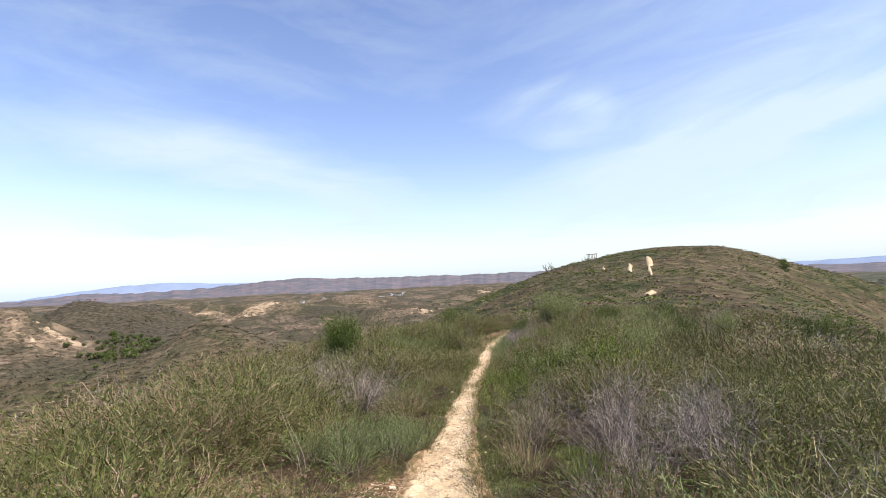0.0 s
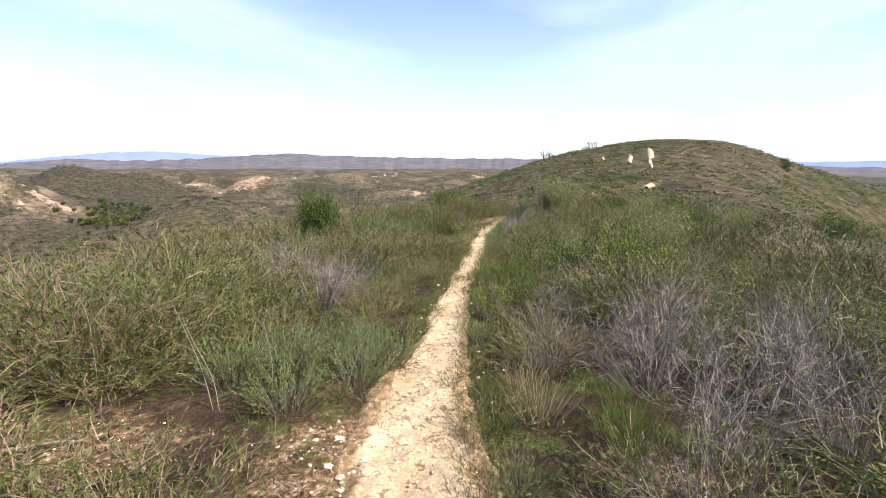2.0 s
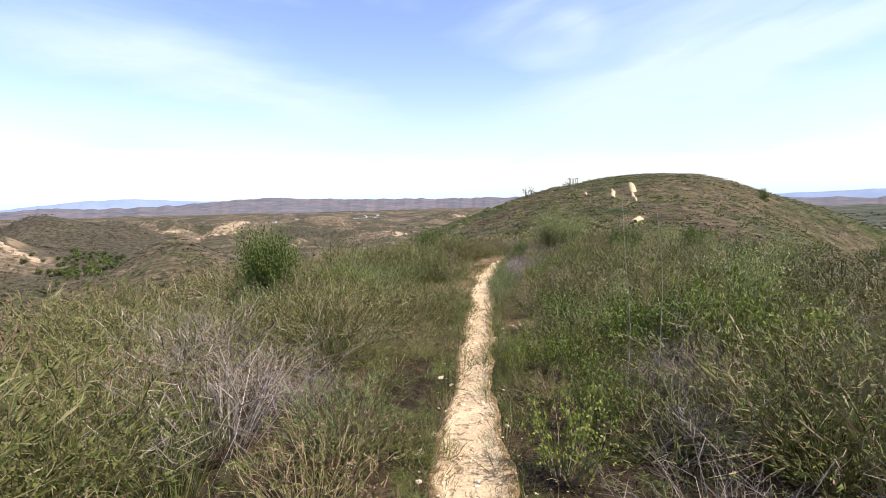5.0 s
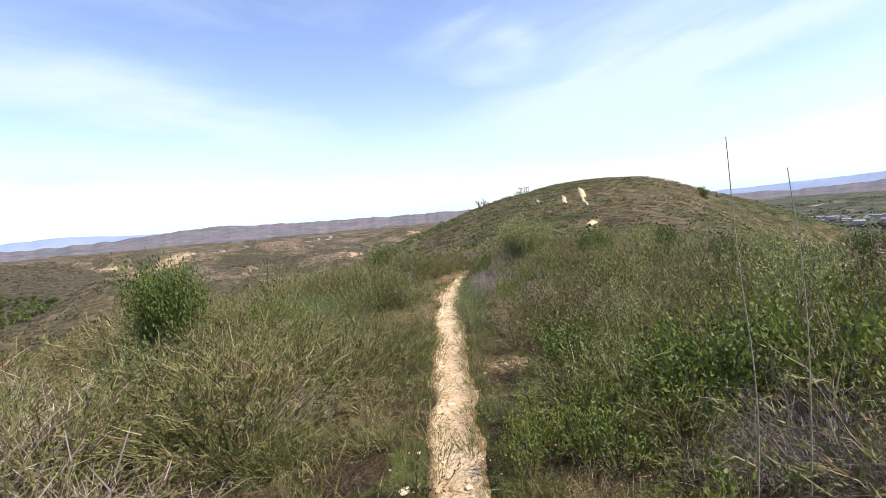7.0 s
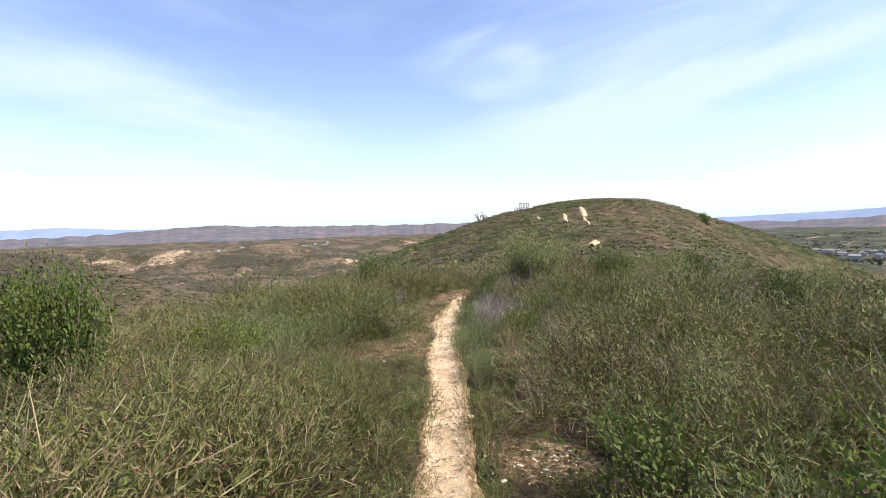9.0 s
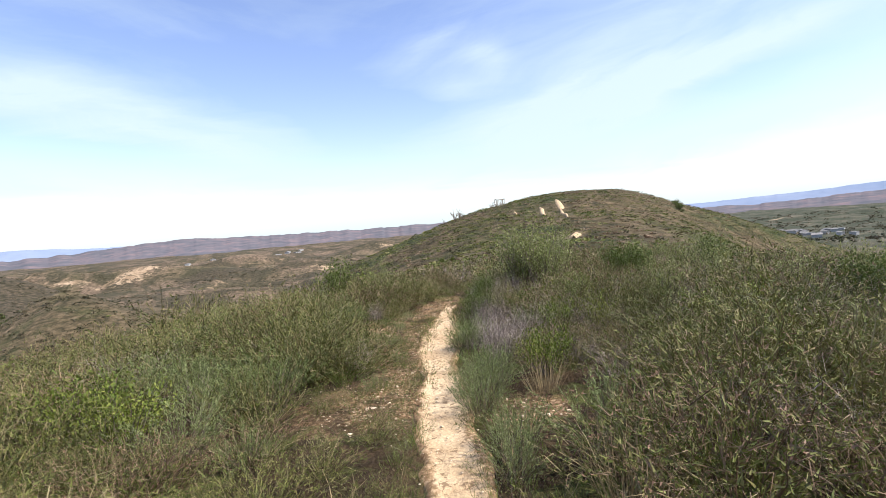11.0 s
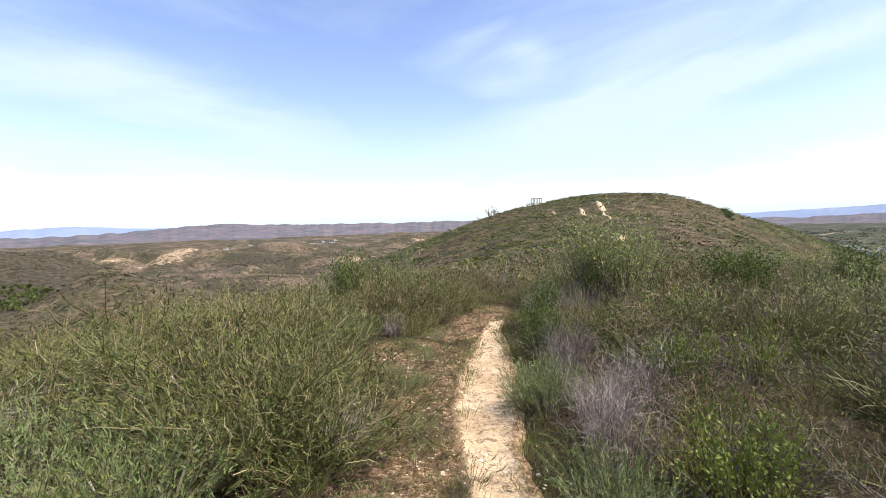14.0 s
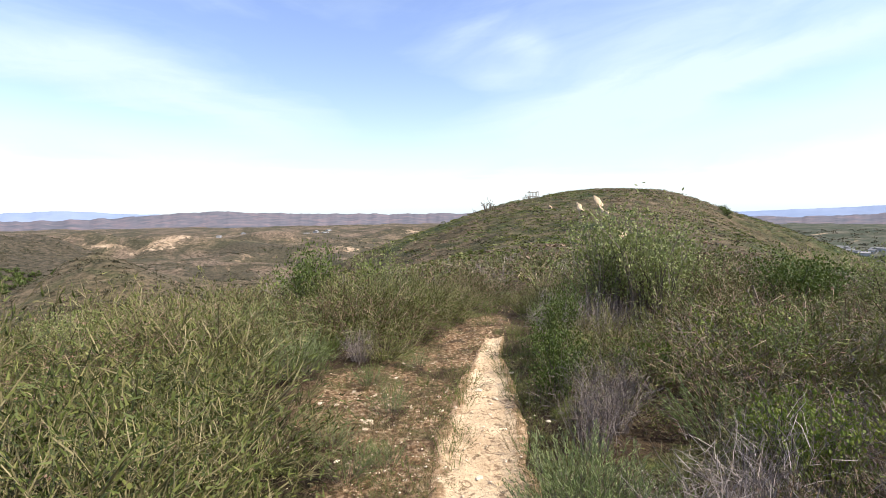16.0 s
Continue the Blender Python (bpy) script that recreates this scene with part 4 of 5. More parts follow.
def sow():
    rng = random.Random(11)
    near, mid, low, flank = [], {}, {}, {}
    cell = 0.62
    for i in range(-18, 27):
        for j in range(0, 50):
            x, y = (i + rng.random()) * cell, -1 + (j + rng.random()) * cell
            v = x - float(trail_x(y))
            drift = random.Random(int(math.floor(x / 1.05 + 0.4 * math.sin(y))) * 7919 + int(math.floor(y / 1.05 + 0.4 * math.sin(x * 1.3))) * 104729)
            kind = (drift if rng.random() < 0.68 else rng).choices(*zip(*mixture(x, y).items()))[0]
            h = rng.uniform(*SIZE[kind]) * (0.2 + 1.6 * float(fbm(x / 1.5, y / 1.5, 2)))
            if v > 1.2:
                h *= 1.12
            if abs(v) < 0.9:
                h *= 0.62
            h = min(h, 0.4 + 0.42 * max(0.0, abs(v) - half_width(y)))
            if kind in ("dead", "straw") and abs(v) < 1.0:
                kind = "brush"
            r = h * WIDE[kind] * 0.62
            if y < 26.8 and abs(v) < half_width(y) + 0.74 * r or clear(x, y, 0.55 * r) or hollow(x, y, 0.3 * r) or any(math.hypot(x - a, y - b) < c for a, b, c in KEPT):
                continue
            if -5.5 < x < 6.5:
                near.append((abs(v), kind, x, y, h))
            elif -9.5 < x < 10.5 and rng.random() < 0.75:
                flank.setdefault("brush" if kind == "green" else kind, []).append((x, y, h * 1.08, WIDE[kind] * 1.1))
            elif not -9.5 < x < 10.5 and rng.random() < 0.7:
                mid.setdefault("brush" if kind == "green" else kind, []).append((x, y, h * 1.1, WIDE[kind] * 1.15))
    under = {}
    for i in range(-18, 22):
        for j in range(0, 80):
            x, y = (i + rng.random()) * 0.34, 0.5 + (j + rng.random()) * 0.34
            v = x - float(trail_x(y))
            if abs(v) < half_width(y) + 0.04 + 0.12 * rng.random() or hollow(x, y) or rng.random() < (0.34 if abs(v) < 1.1 else 0.8):
                continue
            kind = rng.choices(("grass", "straw", "russet", "brush"), (0.24, 0.12, 0.26, 0.38))[0]
            under.setdefault(kind, []).append((x, y, rng.uniform(0.09, 0.2) if clear(x, y, 0.1) else rng.uniform(0.16, 0.34), 1.4))
    thicket("understory", under, 0.11, 2.4, "short green and straw-coloured growth under the shrubs", 3, "grass")
    fringe = {}
    for j in range(430):
        y = 0.5 + j * 0.058
        for side in (-1, 1):
            x = float(trail_x(y)) + side * (half_width(y) + rng.uniform(-0.07, 0.24))
            open_ground = clear(x, y, 0.05)
            if open_ground and rng.random() < 0.6:
                continue
            kind = rng.choices(("grass", "straw", "brush", "sage"), (0.5, 0.14, 0.24, 0.12))[0]
            fringe.setdefault(kind, []).append((x, y, rng.uniform(0.06, 0.17) if open_ground else rng.uniform(0.1, 0.32), 1.05))
    thicket("trailside_grass", fringe, 0.22, 1.5, "short grass and weeds along the trail's edges", 3, "grass")
    litter = {}
    for cx, cy, rx, ry in CLEAR[4:]:
        for j in range(int(160 * rx * ry) + 9):
            a, s = rng.uniform(0, 6.283), math.sqrt(rng.random())
            x, y = cx + s * rx * math.cos(a), cy + s * ry * math.sin(a)
            if abs(x - float(trail_x(y))) > half_width(y) + 0.03 and float(fbm(x / 0.5 + 3, y / 0.5, 2)) > 0.42:
                litter.setdefault(rng.choices(("straw", "grass", "russet", "brush"), (0.22, 0.3, 0.22, 0.26))[0], []).append((x, y, rng.uniform(0.1, 0.24), 1.2))
    thicket("clearing_weeds", litter, 0.2, 1.7, "low brown and green weeds on open gravel", 3, "grass")
    near.sort()
    count, rest = {}, {}
    for d, kind, x, y, h in near:
        count[kind] = count.get(kind, 0) + 1
        if count[kind] <= (150 if kind == "russet" else 210):
            plant(kind, x, y, h, WIDE[kind] * rng.uniform(0.85, 1.15), rng)
        else:
            rest.setdefault(kind, []).append((x, y, h, WIDE[kind]))
    thicket("near_scrub", rest, 0.55, 1.15, "tangle of olive, russet and grey scrub on the ridge")
    thicket("flank_scrub", flank, 0.3, 1.5, "dense olive and brown scrub beside the trail")
    for i in range(-20, 44):
        for j in range(0, 62):
            x, y = (i + rng.random()) * 0.85, -4 + (j + rng.random()) * 0.85
            if -11.6 < x < 17 and y < 29.7:
                continue
            if y < 29 and not (-16 < x < 24):
                continue
            kind = rng.choices(*zip(*mixture(x, y).items()))[0]
            mid.setdefault("brush" if kind == "green" and rng.random() < 0.6 else kind, []).append((x, y, rng.uniform(*SIZE[kind]) * 1.15, WIDE[kind] * 1.2))
    thicket("ridge_scrub", mid, 0.062, 3.8, "dense olive and brown scrub covering the ridge")
    for i in range(-46, 90):
        for j in range(0, 108):
            x, y = (i + rng.random()) * 1.48, 44 + (j + rng.random()) * 1.48
            if float(height(x, y)) < -20 or any(abs(x - x0 - (x1 - x0) * (y - y0) / (y1 - y0)) < hw + 0.9 and y1 - 1 < y < y0 + 1 for x0, y0, x1, y1, hw in CUTS):
                continue
            n = float(fbm(x / 17 + 5, y / 17, 4)) + 0.08 * math.exp(-((x - 58) / 20) ** 2) - 0.1 * (y < 85) + 0.1 * (x < 0.28 * y - 2)
            if rng.random() < 0.12 + 0.3 * (n < 0.42):
                continue
            kind = rng.choices(("heap", "brown_heap", "clump", "green_heap"), (0.42, 0.42, 0.3, 0.02) if n < 0.5 else (0.8, 0.06, 0.12, 0.12))[0]
            low.setdefault(kind, []).append((x, y, rng.uniform(0.22, 0.55) * (1.6 if rng.random() < 0.06 else 1), rng.uniform(1.4, 2.3)))
    thicket("hill_scrub", low, 1.0, 1.0, "low green and brown scrub over the rounded hill", 6)
    spots = []
    while len(spots) < 6000:
        d, az = rng.uniform(190, 900), radians(rng.uniform(-54, -4))
        x, y = d * math.sin(az), d * math.cos(az)
        if rng.random() < 1.7 * float(fbm(x / 40 + 2, y / 40 + 7, 3)) - 0.45:
            spots.append((x, y, rng.uniform(0.9, 2.3), rng.uniform(1.0, 1.7)))
    thicket("valley_scrub", {"clump": spots}, 1.0, 1.0, "dark scrub dotted over the hills across the valley", 5)


sow()

# ---- single plants that stand out ----
pr = random.Random(3)
for dx, dy, h in ((0, 0, 2.05), (0.3, -0.1, 1.85), (-0.33, 0.1, 1.9), (0.05, 0.2, 1.75)):
    plant("column", -4.25 + dx, 15.3 + dy, h, 0.56, pr, "dense dark green bush standing above the scrub")
plant("column", -2.1, 26.2, 1.6, 0.75, pr, "dark green upright bush on the ridge")
plant("tall", -1.0, 27.2, 1.5, 0.7, pr, "thin green upright bush on the ridge")
for dx, dy, h in ((0, 0, 2.15), (0.6, 0.3, 1.85), (-0.6, 0.2, 1.75), (0.2, -0.3, 1.6), (-0.25, 0.4, 1.9)):
    plant("tall", 3.7 + dx, 26.0 + dy, h * 1.05, 0.95, pr, "tall green bush with upright shoots")
for dx, dy, h in ((0, 0, 1.7), (0.4, 0.2, 1.5)):
    plant("column", 6.0 + dx, 25.5 + dy, h * 0.85, 0.95, pr, "dark green bush on the ridge top")
plant("column", 9.3, 26.3, 1.5, 1.0, pr, "dark green bush on the ridge top")
plant("tall", 7.2, 26.7, 1.35, 0.9, pr, "green bush among brown scrub")
plant("tall", 8.2, 26.2, 1.5, 0.9, pr, "green bush among brown scrub")
plant("column", 1.72, 24.0, 1.05, 0.7, pr, "small green bush at the bend of the trail")
plant("green", 2.15, 11.4, 1.0, 0.9, pr)
plant("green", 1.9, 11.2, 0.8, 0.9, pr)
plant("dark", 2.45, 11.5, 1.0, 0.9, pr)
for x, y, h in ((0.72, 16.3, 0.5), (0.85, 16.6, 0.5), (0.65, 16.0, 0.4)):
    plant("sage", x, y, h, 0.85, pr)
plant("green", 0.75, 11.1, 0.5, 0.9, pr)
plant("green", 1.2, 10.7, 0.55, 0.9, pr)
plant("tall", 4.6, 13.7, 1.6, 0.9, pr)
plant("green", 3.3, 12.6, 1.15, 0.7, pr)
plant("tall", -4.3, 23.8, 0.95, 0.9, pr, "small bright green bush in the scrub")
plant("tall", -3.9, 21.3, 0.95, 0.9, pr, "small bright green bush in the scrub")
plant("green", 2.6, 20.8, 0.85, 0.6, pr)
plant("green", 3.2, 20.7, 0.85, 0.6, pr)
plant("green", 3.0, 11.0, 1.25, 0.7, pr)
plant("green", 3.35, 10.5, 1.1, 0.7, pr)
plant("green", 0.7, 8.6, 0.7, 0.7, pr)
plant("green", 1.1, 9.3, 0.75, 0.7, pr)
for x, y, h in ((0.85, 18.1, 0.62), (0.9, 18.4, 0.58), (0.68, 18.2, 0.45), (0.9, 20.25, 0.65), (0.95, 20.6, 0.62), (0.8, 20.45, 0.5), (-1.1, 6.4, 0.55), (-0.75, 7.2, 0.5), (-0.55, 7.0, 0.45), (-0.9, 6.8, 0.6),
                (-3.1, 19.4, 0.95), (-3.5, 19.1, 0.9), (-2.7, 19.6, 0.7), (-3.9, 19.5, 0.85), (-2.3, 19.0, 0.55), (0.62, 7.6, 0.4)):
    plant("sage", x, y, h, 0.85, pr)
plant("sage", -0.31, 22.2, 0.36, 0.8, pr, "small sagebrush in the gravel beside the trail")
for x, y, h in ((2.1, 6.6, 0.9), (2.35, 7.1, 0.9), (3.1, 6.9, 0.9), (2.3, 10.4, 0.75), (3.0, 23.0, 0.85)):
    plant("dead", x, y, h, 0.85, pr)
for x, y, h in ((1.2, 19.6, 0.85), (1.4, 19.85, 0.8), (1.3, 21.4, 0.85), (1.6, 21.8, 0.9), (1.8, 24.6, 0.95), (2.2, 24.9, 0.95), (2.5, 24.5, 0.9)):
    plant("thin", x, y, h * 0.9, 0.75, pr)
for x, y, h in ((1.3, 22.4, 0.65), (1.45, 22.9, 0.75), (1.5, 23.4, 0.75)):
    plant("dark", x, y, h, 0.7, pr, "dense dark green bush at the trail's edge")
plant("grass", 1.75, 5.8, 0.5, 0.9, pr)
plant("grass", 1.6, 5.6, 0.42, 0.9, pr)
plant("green", 2.1, 25.2, 0.7, 0.8, pr, "small green bush closing over the trail")
plant("brush", 2.0, 25.9, 0.7, 0.9, pr)
plant("brush", 0.35, 26.2, 0.75, 1.0, pr)

for x, y, h, wd in ((2.25, 5.35, 0.95, 0.75), (3.2, 6.3, 1.15, 0.7), (2.5, 7.5, 1.05, 0.8), (1.25, 6.75, 0.6, 0.8), (3.1, 5.5, 0.9, 0.8), (1.18, 19.1, 0.75, 0.8), (1.9, 20.35, 0.75, 0.9), (4.7, 22.7, 0.8, 1.0), (-0.85, 19.75, 0.5, 0.9), (-0.82, 23.8, 0.5, 0.9)):
    plant("thin", x, y, h, wd, pr)
for x, y, h in ((2.1, 10.3, 0.5), (2.4, 10.2, 0.45), (1.8, 10.35, 0.4)):
    plant("dead", x, y, h, 1.5, pr, "heap of fallen mauve-brown dry twigs")
for x, y, h in ((-1.7, 12.1, 0.42), (-1.3, 12.3, 0.4)):
    plant("dead", x, y, h, 1.2, pr, "low grey dead shrub of brittle twigs")
for x, y, h in ((-0.84, 5.6, 0.55), (-0.45, 6.2, 0.5), (-1.5, 6.0, 0.6), (-1.2, 6.35, 0.6), (-0.28, 6.75, 0.5), (-0.55, 6.65, 0.55), (0.6, 17.4, 0.5), (0.7, 17.8, 0.55), (1.1, 20.4, 0.6), (-1.45, 23.2, 0.7), (-2.5, 19.5, 0.7), (-0.5, 21.1, 0.35)):
    plant("sage", x, y, h, 0.9, pr)
for x, y, h in ((-0.55, 18.6, 0.3), (-0.3, 19.9, 0.28), (-0.75, 21.6, 0.32), (-0.25, 21.3, 0.25), (-0.6, 22.9, 0.3), (-0.1, 23.6, 0.28)):
    plant("sage", x, y, h, 1.0, pr, "small sagebrush in the gravel beside the trail")
for x, y, h in ((1.69, 5.3, 0.5), (1.8, 5.45, 0.4), (-2.07, 4.95, 0.3), (-2.3, 4.9, 0.25), (-0.42, 5.45, 0.25), (-1.32, 13.4, 0.45), (-1.1, 13.2, 0.4), (-1.12, 19.3, 0.35), (-1.0, 19.0, 0.3)):
    plant("grass", x, y, h, 0.9, pr, "bright yellow-green grass tuft")
for x, y, h in ((1.1, 5.85, 0.6), (0.98, 6.4, 0.5), (-2.85, 14.2, 0.75), (-2.5, 14.0, 0.7), (-1.74, 19.3, 0.45)):
    plant("straw", x, y, h, 0.9, pr)
for x, y, h in ((0.56, 10.75, 0.5), (1.0, 10.8, 0.6), (2.2, 11.9, 0.8), (1.3, 11.4, 0.65), (2.52, 21.0, 0.75), (1.62, 18.5, 0.75), (1.75, 18.7, 0.8), (-4.2, 24.4, 0.7)):
    plant("green", x, y, h, 0.7, pr, "bright yellow-green leafy bush")
for x, y, h in ((5.3, 17.8, 0.95), (5.7, 18.0, 0.9), (-4.1, 13.5, 0.7), (-1.1, 18.2, 0.3)):
    plant("russet", x, y, h, 0.9, pr, "reddish-brown shrub of dry seedheads")

for x, y, h, wd in ((3.4, 22.4, 1.0, 0.9), (5.1, 21.9, 1.3, 0.85), (6.8, 22.8, 1.6, 0.8), (7.4, 21.3, 1.35, 0.9), (9.8, 21.4, 1.5, 0.9), (10.6, 23.0, 1.4, 0.9), (2.6, 14.2, 1.0, 0.8), (4.2, 12.9, 1.5, 0.6)):
    plant("tall", x, y, h, wd, pr, "upright leafy green bush among brown scrub")
for x, y, h in ((8.1, 20.4, 1.3), (13.2, 21.6, 1.5), (14.8, 22.6, 1.5)):
    plant("column", x, y, h, 0.9, pr, "dark green bush among brown scrub")

# ---- pale cuts where the trail climbs the far hill ----


def bare_cut(x0, y0, x1, y1, half):
    n, m = 26, 9
    f = np.linspace(0, 1, n)[:, None]
    u = np.linspace(-1, 1, m)[None]
    w = half * (0.35 + 0.65 * np.sin(np.pi * np.clip(f, 0.03, 0.97)) ** 0.6) * (0.7 + 0.9 * (fbm(f * 7 + x0, u * 0.4 + y0, 3)))
    X = x0 + (x1 - x0) * f + u * w + half * 1.2 * (fbm(f * 4 + y0, u * 0, 3) - 0.5)
    Y = y0 + (y1 - y0) * f + 0 * u
    Z = height(X, Y) + 0.3 - 0.35 * np.abs(u) ** 3
    me = sheet("trail_cut", np.stack([X, Y, Z], -1).reshape(-1, 3), grid_faces(n, m), [M_TRAIL])
    attribute(me, "edge", 0 * X + 0.0)
    return tagged(new("trail_cut", me), "pale bare strip of the trail on the hillside", "trail", kind="structure")


for cut in CUTS:
    bare_cut(*cut)

# ---- stones and gravel ----


def stone_mesh(seed):
    rng = random.Random(seed)
    bm = bmesh.new()
    bmesh.ops.create_icosphere(bm, subdivisions=1, radius=1)
    for q in bm.verts:
        q.co *= rng.uniform(0.72, 1.15)
        q.co.z *= 0.4
        q.co.y *= 0.78
    me = bpy.data.meshes.new("stone")
    bm.to_mesh(me)
    bm.free()
    me.materials.append(M_STONE)
    return me


def on_trail(x, y):
    return float(height(x, y)) - (0.012 if abs(x - float(trail_x(y))) < 0.3 else 0.0)


def strew():
    rng = random.Random(21)
    shapes = [stone_mesh(i) for i in range(7)]
    for i in range(290):
        if i < 190:
            y = rng.uniform(2.0, 10.0) if rng.random() < 0.6 else rng.uniform(10, 24)
            x = float(trail_x(y)) + rng.choice((-1, 1)) * abs(rng.gauss(0.16, 0.16))
        else:
            cx, cy, rx, ry = rng.choice([CLEAR[1], CLEAR[4], CLEAR[5], CLEAR[6], CLEAR[3], CLEAR[6]])
            x, y = cx + rng.gauss(0, 0.5) * rx, cy + rng.gauss(0, 0.5) * ry
        s = rng.uniform(0.014, 0.036) * (1.8 if rng.random() < 0.08 else 1)
        ob = new("stone", rng.choice(shapes))
        ob.matrix_world = pose(x, y, on_trail(x, y) - s * 0.05, rng.uniform(-15, 15), rng.uniform(-15, 15), rng.uniform(0, 360)) @ Matrix.Diagonal((s, s, s, 1))
        ob.parent = trail
    V0 = np.array([q.co for q in shapes[0].vertices])
    F0 = np.array([p.vertices for p in shapes[0].polygons])
    g = np.random.default_rng(9)
    n = 1000
    y = np.concatenate([g.uniform(1.5, 9, n // 2), g.uniform(9, 25, n - n // 2)])
    x = trail_x(y) + g.normal(0, 0.27, n)
    extra = []
    for cx, cy, rx, ry in CLEAR:
        k = int(300 * rx * ry)
        extra.append(np.stack([cx + g.normal(0, 0.5, k) * rx, cy + g.normal(0, 0.5, k) * ry], -1))
    e = np.concatenate(extra)
    x, y = np.concatenate([x, e[:, 0]]), np.concatenate([y, e[:, 1]])
    z = height(x, y)
    s = g.uniform(0.004, 0.016, len(x))
    a = g.random(len(x)) * 6.28
    c, sn = np.cos(a)[:, None], np.sin(a)[:, None]
    V = np.stack([(V0[None, :, 0] * c - V0[None, :, 1] * sn) * s[:, None] + x[:, None], (V0[None, :, 0] * sn + V0[None, :, 1] * c) * s[:, None] + y[:, None],
                  V0[None, :, 2] * s[:, None] + z[:, None]], -1).reshape(-1, 3)
    F = (F0[None] + (np.arange(len(x)) * len(V0))[:, None, None]).reshape(-1, 3)
    tagged(new("gravel", sheet("gravel", V, F, [M_STONE], False)), "loose pale gravel on and beside the trail", "gravel", kind="stuff")


strew()

# ---- stalks and fallen sticks ----


def rod(name, pts, r0, r1, mat, label, cat):
    cu = bpy.data.curves.new(name, 'CURVE')
    cu.dimensions, cu.bevel_depth, cu.bevel_resolution, cu.resolution_u = '3D', 1.0, 1, 5
    sp = cu.splines.new('BEZIER')
    sp.bezier_points.add(len(pts) - 1)
    for i, (b, p) in enumerate(zip(sp.bezier_points, pts)):
        b.co, b.handle_left_type, b.handle_right_type = p, 'AUTO', 'AUTO'
        b.radius = r0 + (r1 - r0) * i / (len(pts) - 1)
    tmp = new(name, cu)
    me = bpy.data.meshes.new_from_object(tmp.evaluated_get(bpy.context.evaluated_depsgraph_get()))
    bpy.data.objects.remove(tmp)
    me.materials.clear()
    me.materials.append(mat)
    return tagged(new(name, me), label, cat)


def stalk(x, y, path, label="dry curved straw-coloured stalk rising from the grass"):
    z = float(height(x, y)) - 0.02
    return rod("dry_stalk", [(x + a, y + b, z + c) for a, b, c in path], 0.0036, 0.0018, M_STICK, label, "stalk")


stalk(-1.4, 5.55, [(0, 0, 0), (-0.1, 0.05, 0.32), (-0.27, 0.1, 0.68), (-0.34, 0.1, 0.86)])
stalk(-1.35, 5.55, [(0, 0, 0), (-0.05, 0.02, 0.28), (-0.22, 0.05, 0.6), (-0.27, 0.05, 0.74)])
stalk(-2.85, 5.2, [(0, 0, 0), (0.04, 0, 0.28), (0.0, 0, 0.5), (-0.14, 0.02, 0.62), (-0.45, 0.05, 0.6)])
stalk(-2.6, 5.8, [(0, 0, 0), (0.0, 0, 0.38), (-0.02, 0, 0.68), (-0.1, 0.02, 0.8), (-0.45, 0.05, 0.84)])
stalk(-1.1, 5.9, [(0, 0, 0), (0.02, 0, 0.3), (-0.06, 0.05, 0.66)])
stalk(-0.5, 6.0, [(0, 0, 0), (0.08, 0.05, 0.3), (0.2, 0.1, 0.58)])
stalk(1.43, 9.72, [(0, 0, 0), (0.03, 0, 0.8), (-0.02, 0.02, 1.5), (-0.05, 0.02, 2.0)], "tall thin dry stalk above the bushes")
stalk(1.71, 9.75, [(0, 0, 0), (0.02, 0, 0.8), (0.03, 0.03, 1.3), (-0.03, 0.03, 1.84)], "tall thin dry stalk above the bushes")
stalk(2.4, 11.8, [(0, 0, 0), (-0.15, 0.1, 0.5), (-0.45, 0.2, 1.05)])
stalk(2.5, 11.9, [(0, 0, 0), (-0.05, 0.1, 0.5), (-0.3, 0.2, 1.2)])
stalk(2.6, 11.7, [(0, 0, 0), (0.1, 0.1, 0.5), (0.12, 0.2, 0.9)])
stalk(-1.1, 25.0, [(0, 0, 0), (0.05, 0, 0.4), (0.1, 0, 0.75), (0.25, 0, 0.85)])
for i in range(26):
    x, y = pr.uniform(2.7, 4.6), pr.uniform(25.7, 26.6)
    stalk(x, y, [(0, 0, 0), (pr.uniform(-0.1, 0.1), 0, 0.9), (pr.uniform(-0.25, 0.25), 0, pr.uniform(1.5, 2.1))], "thin upright shoot in the tall green bush")


def stick(a, b, r, label, mat=M_STICK):
    pa, pb = [Vector((x, y, float(height(x, y)) + z)) for x, y, z in (a, b)]
    m = (pa + pb) / 2 + Vector((0.03, 0.02, 0.02))
    return rod("fallen_stick", [pa, pa.lerp(m, 0.5), m, m.lerp(pb, 0.6) + Vector((-0.02, 0.01, 0.01)), pb], r, r * 0.5, mat, label, "stick")


stick((-2.85, 4.4, 0.02), (-1.9, 4.92, 0.03), 0.018, "bleached fallen stick lying on bare ground")
stick((-2.6, 20.3, 0.5), (-2.05, 19.8, 0.06), 0.012, "bleached bare stick leaning out of the scrub")
stick((-2.3, 18.8, 0.3), (-2.0, 18.5, 0.02), 0.01, "bleached bare stick leaning out of the scrub")
stick((4.6, 24.6, 0.75), (4.7, 24.3, 0.05), 0.018, "weathered broken stub in the scrub", M_BARK)
stick((4.75, 24.7, 0.8), (4.8, 24.4, 0.05), 0.018, "weathered broken stub in the scrub", M_BARK)

# ---- skyline plants on the hill ----


def skyline(kind, x, y, h, wide, label):
    return plant(kind, x, y, h, wide, pr, label)


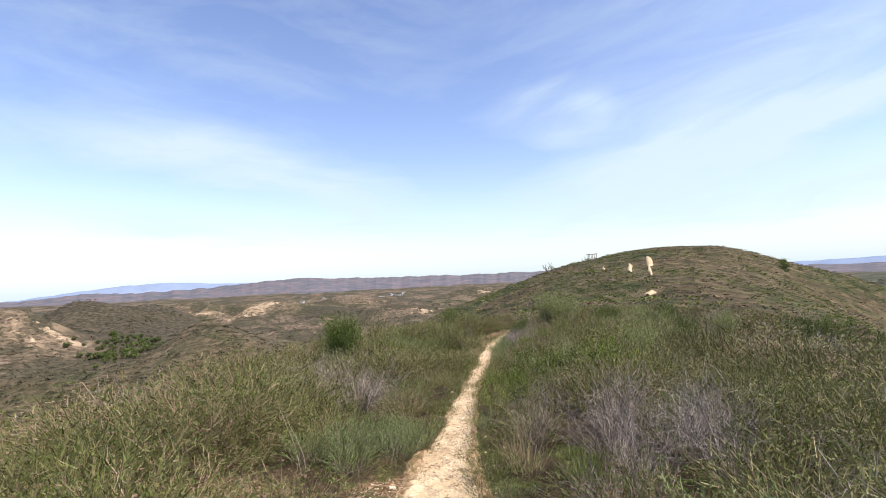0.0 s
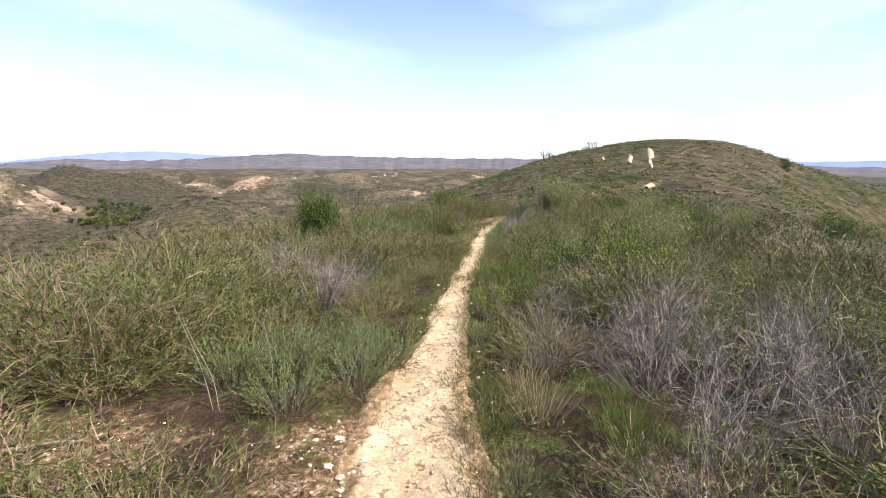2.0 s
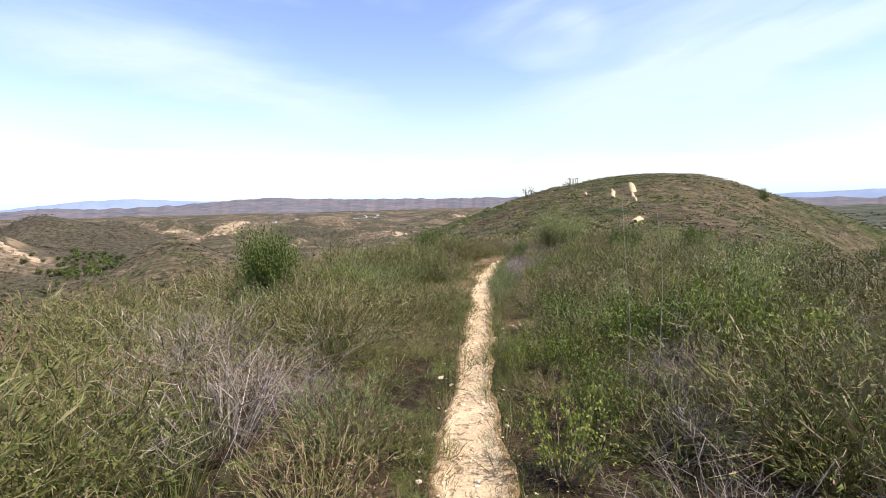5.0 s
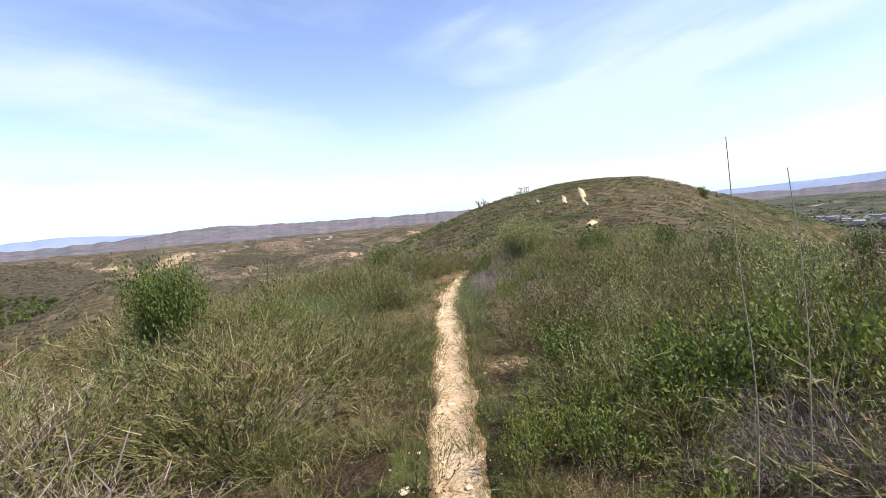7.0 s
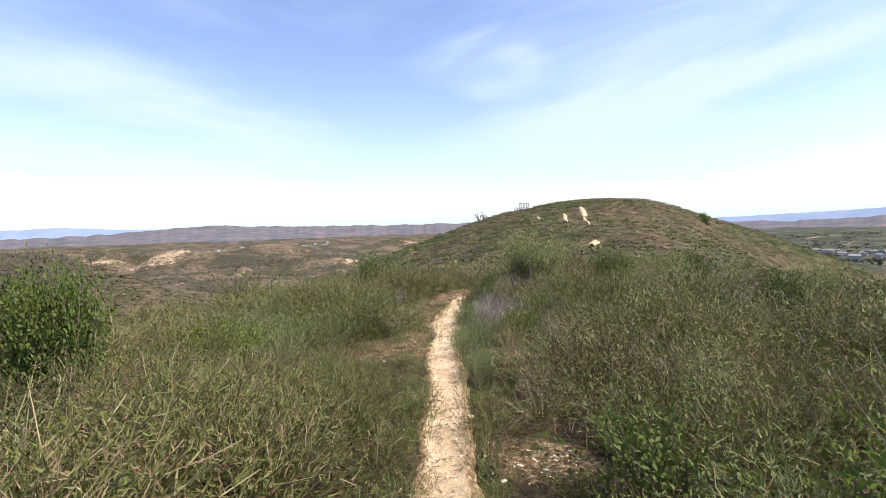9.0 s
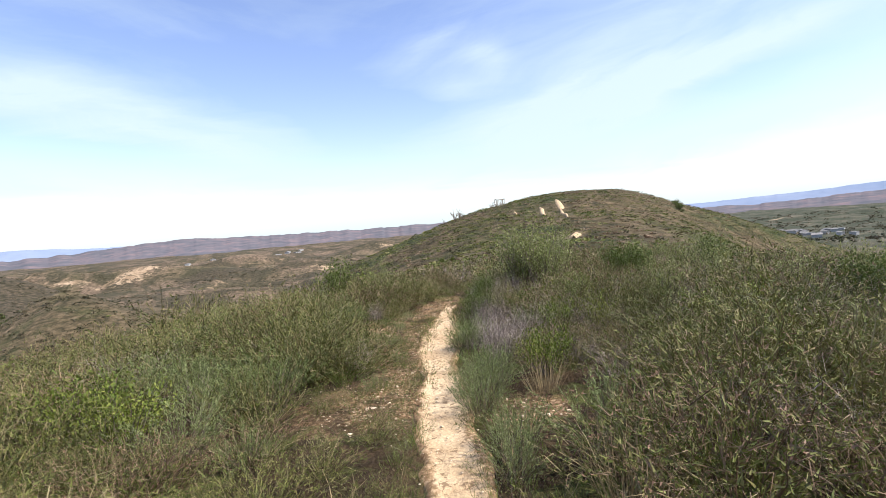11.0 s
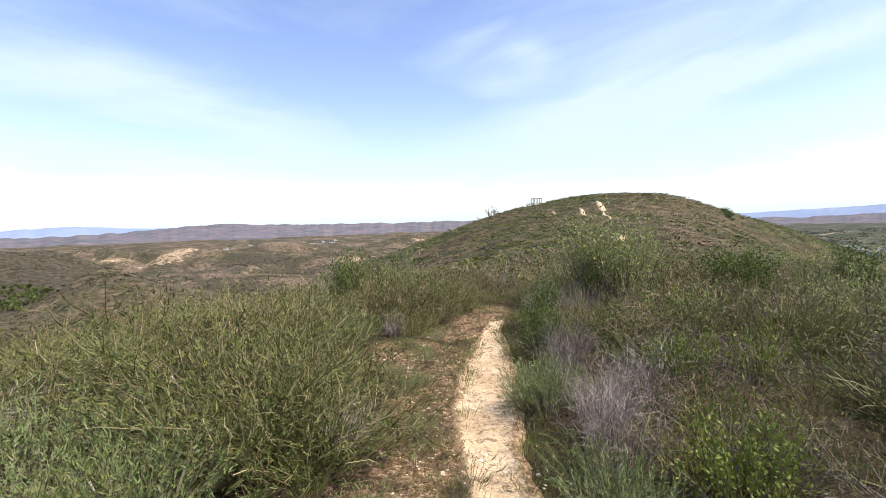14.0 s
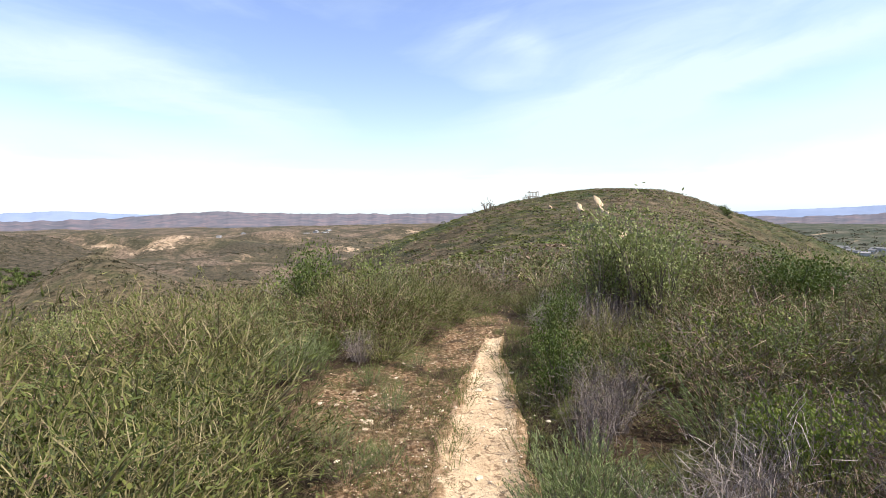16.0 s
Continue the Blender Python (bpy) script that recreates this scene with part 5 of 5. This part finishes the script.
for x, y, h in ((25.6, 147.5, 1.9), (26, 146, 1.6), (24.5, 145, 1.5), (14.2, 133.5, 3.2), (13.2, 133, 3.6), (10.0, 131, 2.0)):
    skyline("snag", x, y, h, 0.6, "bare leafless little tree on the hill's skyline")
for i in range(10):
    skyline("dark", 76.5 + i * 0.9 + pr.uniform(-0.8, 0.8), 139.5 + i * 1.9, pr.uniform(1.2, 2.0), 0.9, "dark bush on the hill's shoulder")

def timber_frame(x, y, w, d, h):
    root = tagged(new("timber_frame"), "open weathered timber frame standing on the hill's skyline", "frame")
    root.matrix_world = pose(x, y, min(float(height(x + a, y + b)) for a in (-w / 2, w / 2) for b in (-d / 2, d / 2)) - 0.2, 0, 0, 8)

    def beam(name, c, size):
        bm = bmesh.new()
        bmesh.ops.create_cube(bm, size=1, matrix=Matrix.Translation(c) @ Matrix.Diagonal((*size, 1)))
        bmesh.ops.bevel(bm, geom=bm.edges[:], offset=0.015, segments=1, affect='EDGES')
        part(name, bm, M_STICK, root)
    for a in (-w / 2, -w / 6, w / 5, w / 2):
        for b in (-d / 2, d / 2):
            beam("post", (a, b, h / 2 + 0.1), (0.13, 0.13, h + 0.2))
    for b in (-d / 2, d / 2):
        beam("top_rail", (0, b, h + 0.27), (w + 0.3, 0.14, 0.14))
        beam("middle_rail", (0, b + 0.14, h * 0.55), (w + 0.1, 0.1, 0.1))
    for a in (-w / 2, w / 2):
        beam("cross_rail", (a, 0, h + 0.41), (0.12, d + 0.2, 0.12))


# ---- valley buildings and trees ----


def building(x, y, w, d, h, turn, pitched):
    root = tagged(new("building"), "small pale valley building with a " + ("pitched roof" if pitched else "flat roof"), "building", "buildings in the valley")
    root.matrix_world = pose(x, y, float(height(x, y)) - 1.0, 0, 0, turn)
    bm = bmesh.new()
    bmesh.ops.create_cube(bm, size=1, matrix=Matrix.Translation((0, 0, (h + 1) / 2)) @ Matrix.Diagonal((w, d, h + 1, 1)))
    part("wall", bm, M_WALL, root)
    bm = bmesh.new()
    if pitched:
        e, r = 0.6, d * 0.25
        vs = [bm.verts.new(q) for q in ((-w / 2 - e, -d / 2 - e, 0), (w / 2 + e, -d / 2 - e, 0), (w / 2 + e, d / 2 + e, 0), (-w / 2 - e, d / 2 + e, 0), (-w / 2 - e, 0, r), (w / 2 + e, 0, r))]
        for f in ((0, 1, 5, 4), (3, 4, 5, 2), (0, 4, 3), (1, 2, 5), (0, 3, 2, 1)):
            bm.faces.new([vs[k] for k in f])
        bmesh.ops.translate(bm, verts=bm.verts, vec=(0, 0, h + 1.02))
    else:
        bmesh.ops.create_cube(bm, size=1, matrix=Matrix.Translation((0, 0, h + 1.25)) @ Matrix.Diagonal((w + 0.8, d + 0.8, 0.5, 1)))
    part("roof", bm, M_ROOF, root)
    for k in range(max(2, int(w / 6))):
        bm = bmesh.new()
        bmesh.ops.create_cube(bm, size=1, matrix=Matrix.Translation((-w / 2 + (k + 0.5) * w / max(2, int(w / 6)), -d / 2, 1 + h * 0.55)) @ Matrix.Diagonal((1.6, 0.12, 1.4, 1)))
        part("window", bm, M_PANE, root)
    return root


def part(name, bm, mat, parent, label=""):
    me = bpy.data.meshes.new(name)
    bm.to_mesh(me)
    bm.free()
    me.materials.append(mat)
    ob = new(name, me)
    ob.parent = parent
    return tagged(ob, label)


timber_frame(27.8, 149, 2.4, 1.4, 2.0)
M_PANE = plain_mat("dark_window_pane", (0.03, 0.035, 0.04), (0.06, 0.065, 0.07), 0.5, 0.2)
br = random.Random(8)
for i in range(34):
    d = br.uniform(880, 1020)
    a = radians(br.uniform(37, 45) if i % 3 else br.uniform(38.5, 41))
    building(d * math.sin(a), d * math.cos(a), br.uniform(6, 13), br.uniform(5, 8), br.uniform(2.5, 4), br.uniform(40, 140), br.random() < 0.5)
for i in range(12):
    d = br.uniform(1150, 1600)
    a = radians(br.uniform(-26, -12))
    building(d * math.sin(a), d * math.cos(a), br.uniform(9, 22), br.uniform(8, 13), br.uniform(3, 4.5), br.uniform(0, 180), br.random() < 0.5)
TREES = {"dark": []}
for i in range(110):
    f = br.random()
    TREES["dark"].append((-262 - 50 * f + br.gauss(0, 13), 285 + 95 * f + br.gauss(0, 10), br.uniform(1.6, 4.2), br.uniform(0.8, 1.3)))
GROVES = []
for i in range(420):
    d, a = br.uniform(650, 1500), radians(br.uniform(34, 48))
    GROVES.append((d * math.sin(a), d * math.cos(a), br.uniform(3, 7), br.uniform(1.0, 1.9)))
thicket("valley_trees", TREES, 0.06, 7.0, "dark green trees scattered in the valleys", 3, "trees")
thicket("plain_trees", {"clump": GROVES}, 1.0, 1.0, "small trees and hedges over the wide valley floor", 5, "trees")
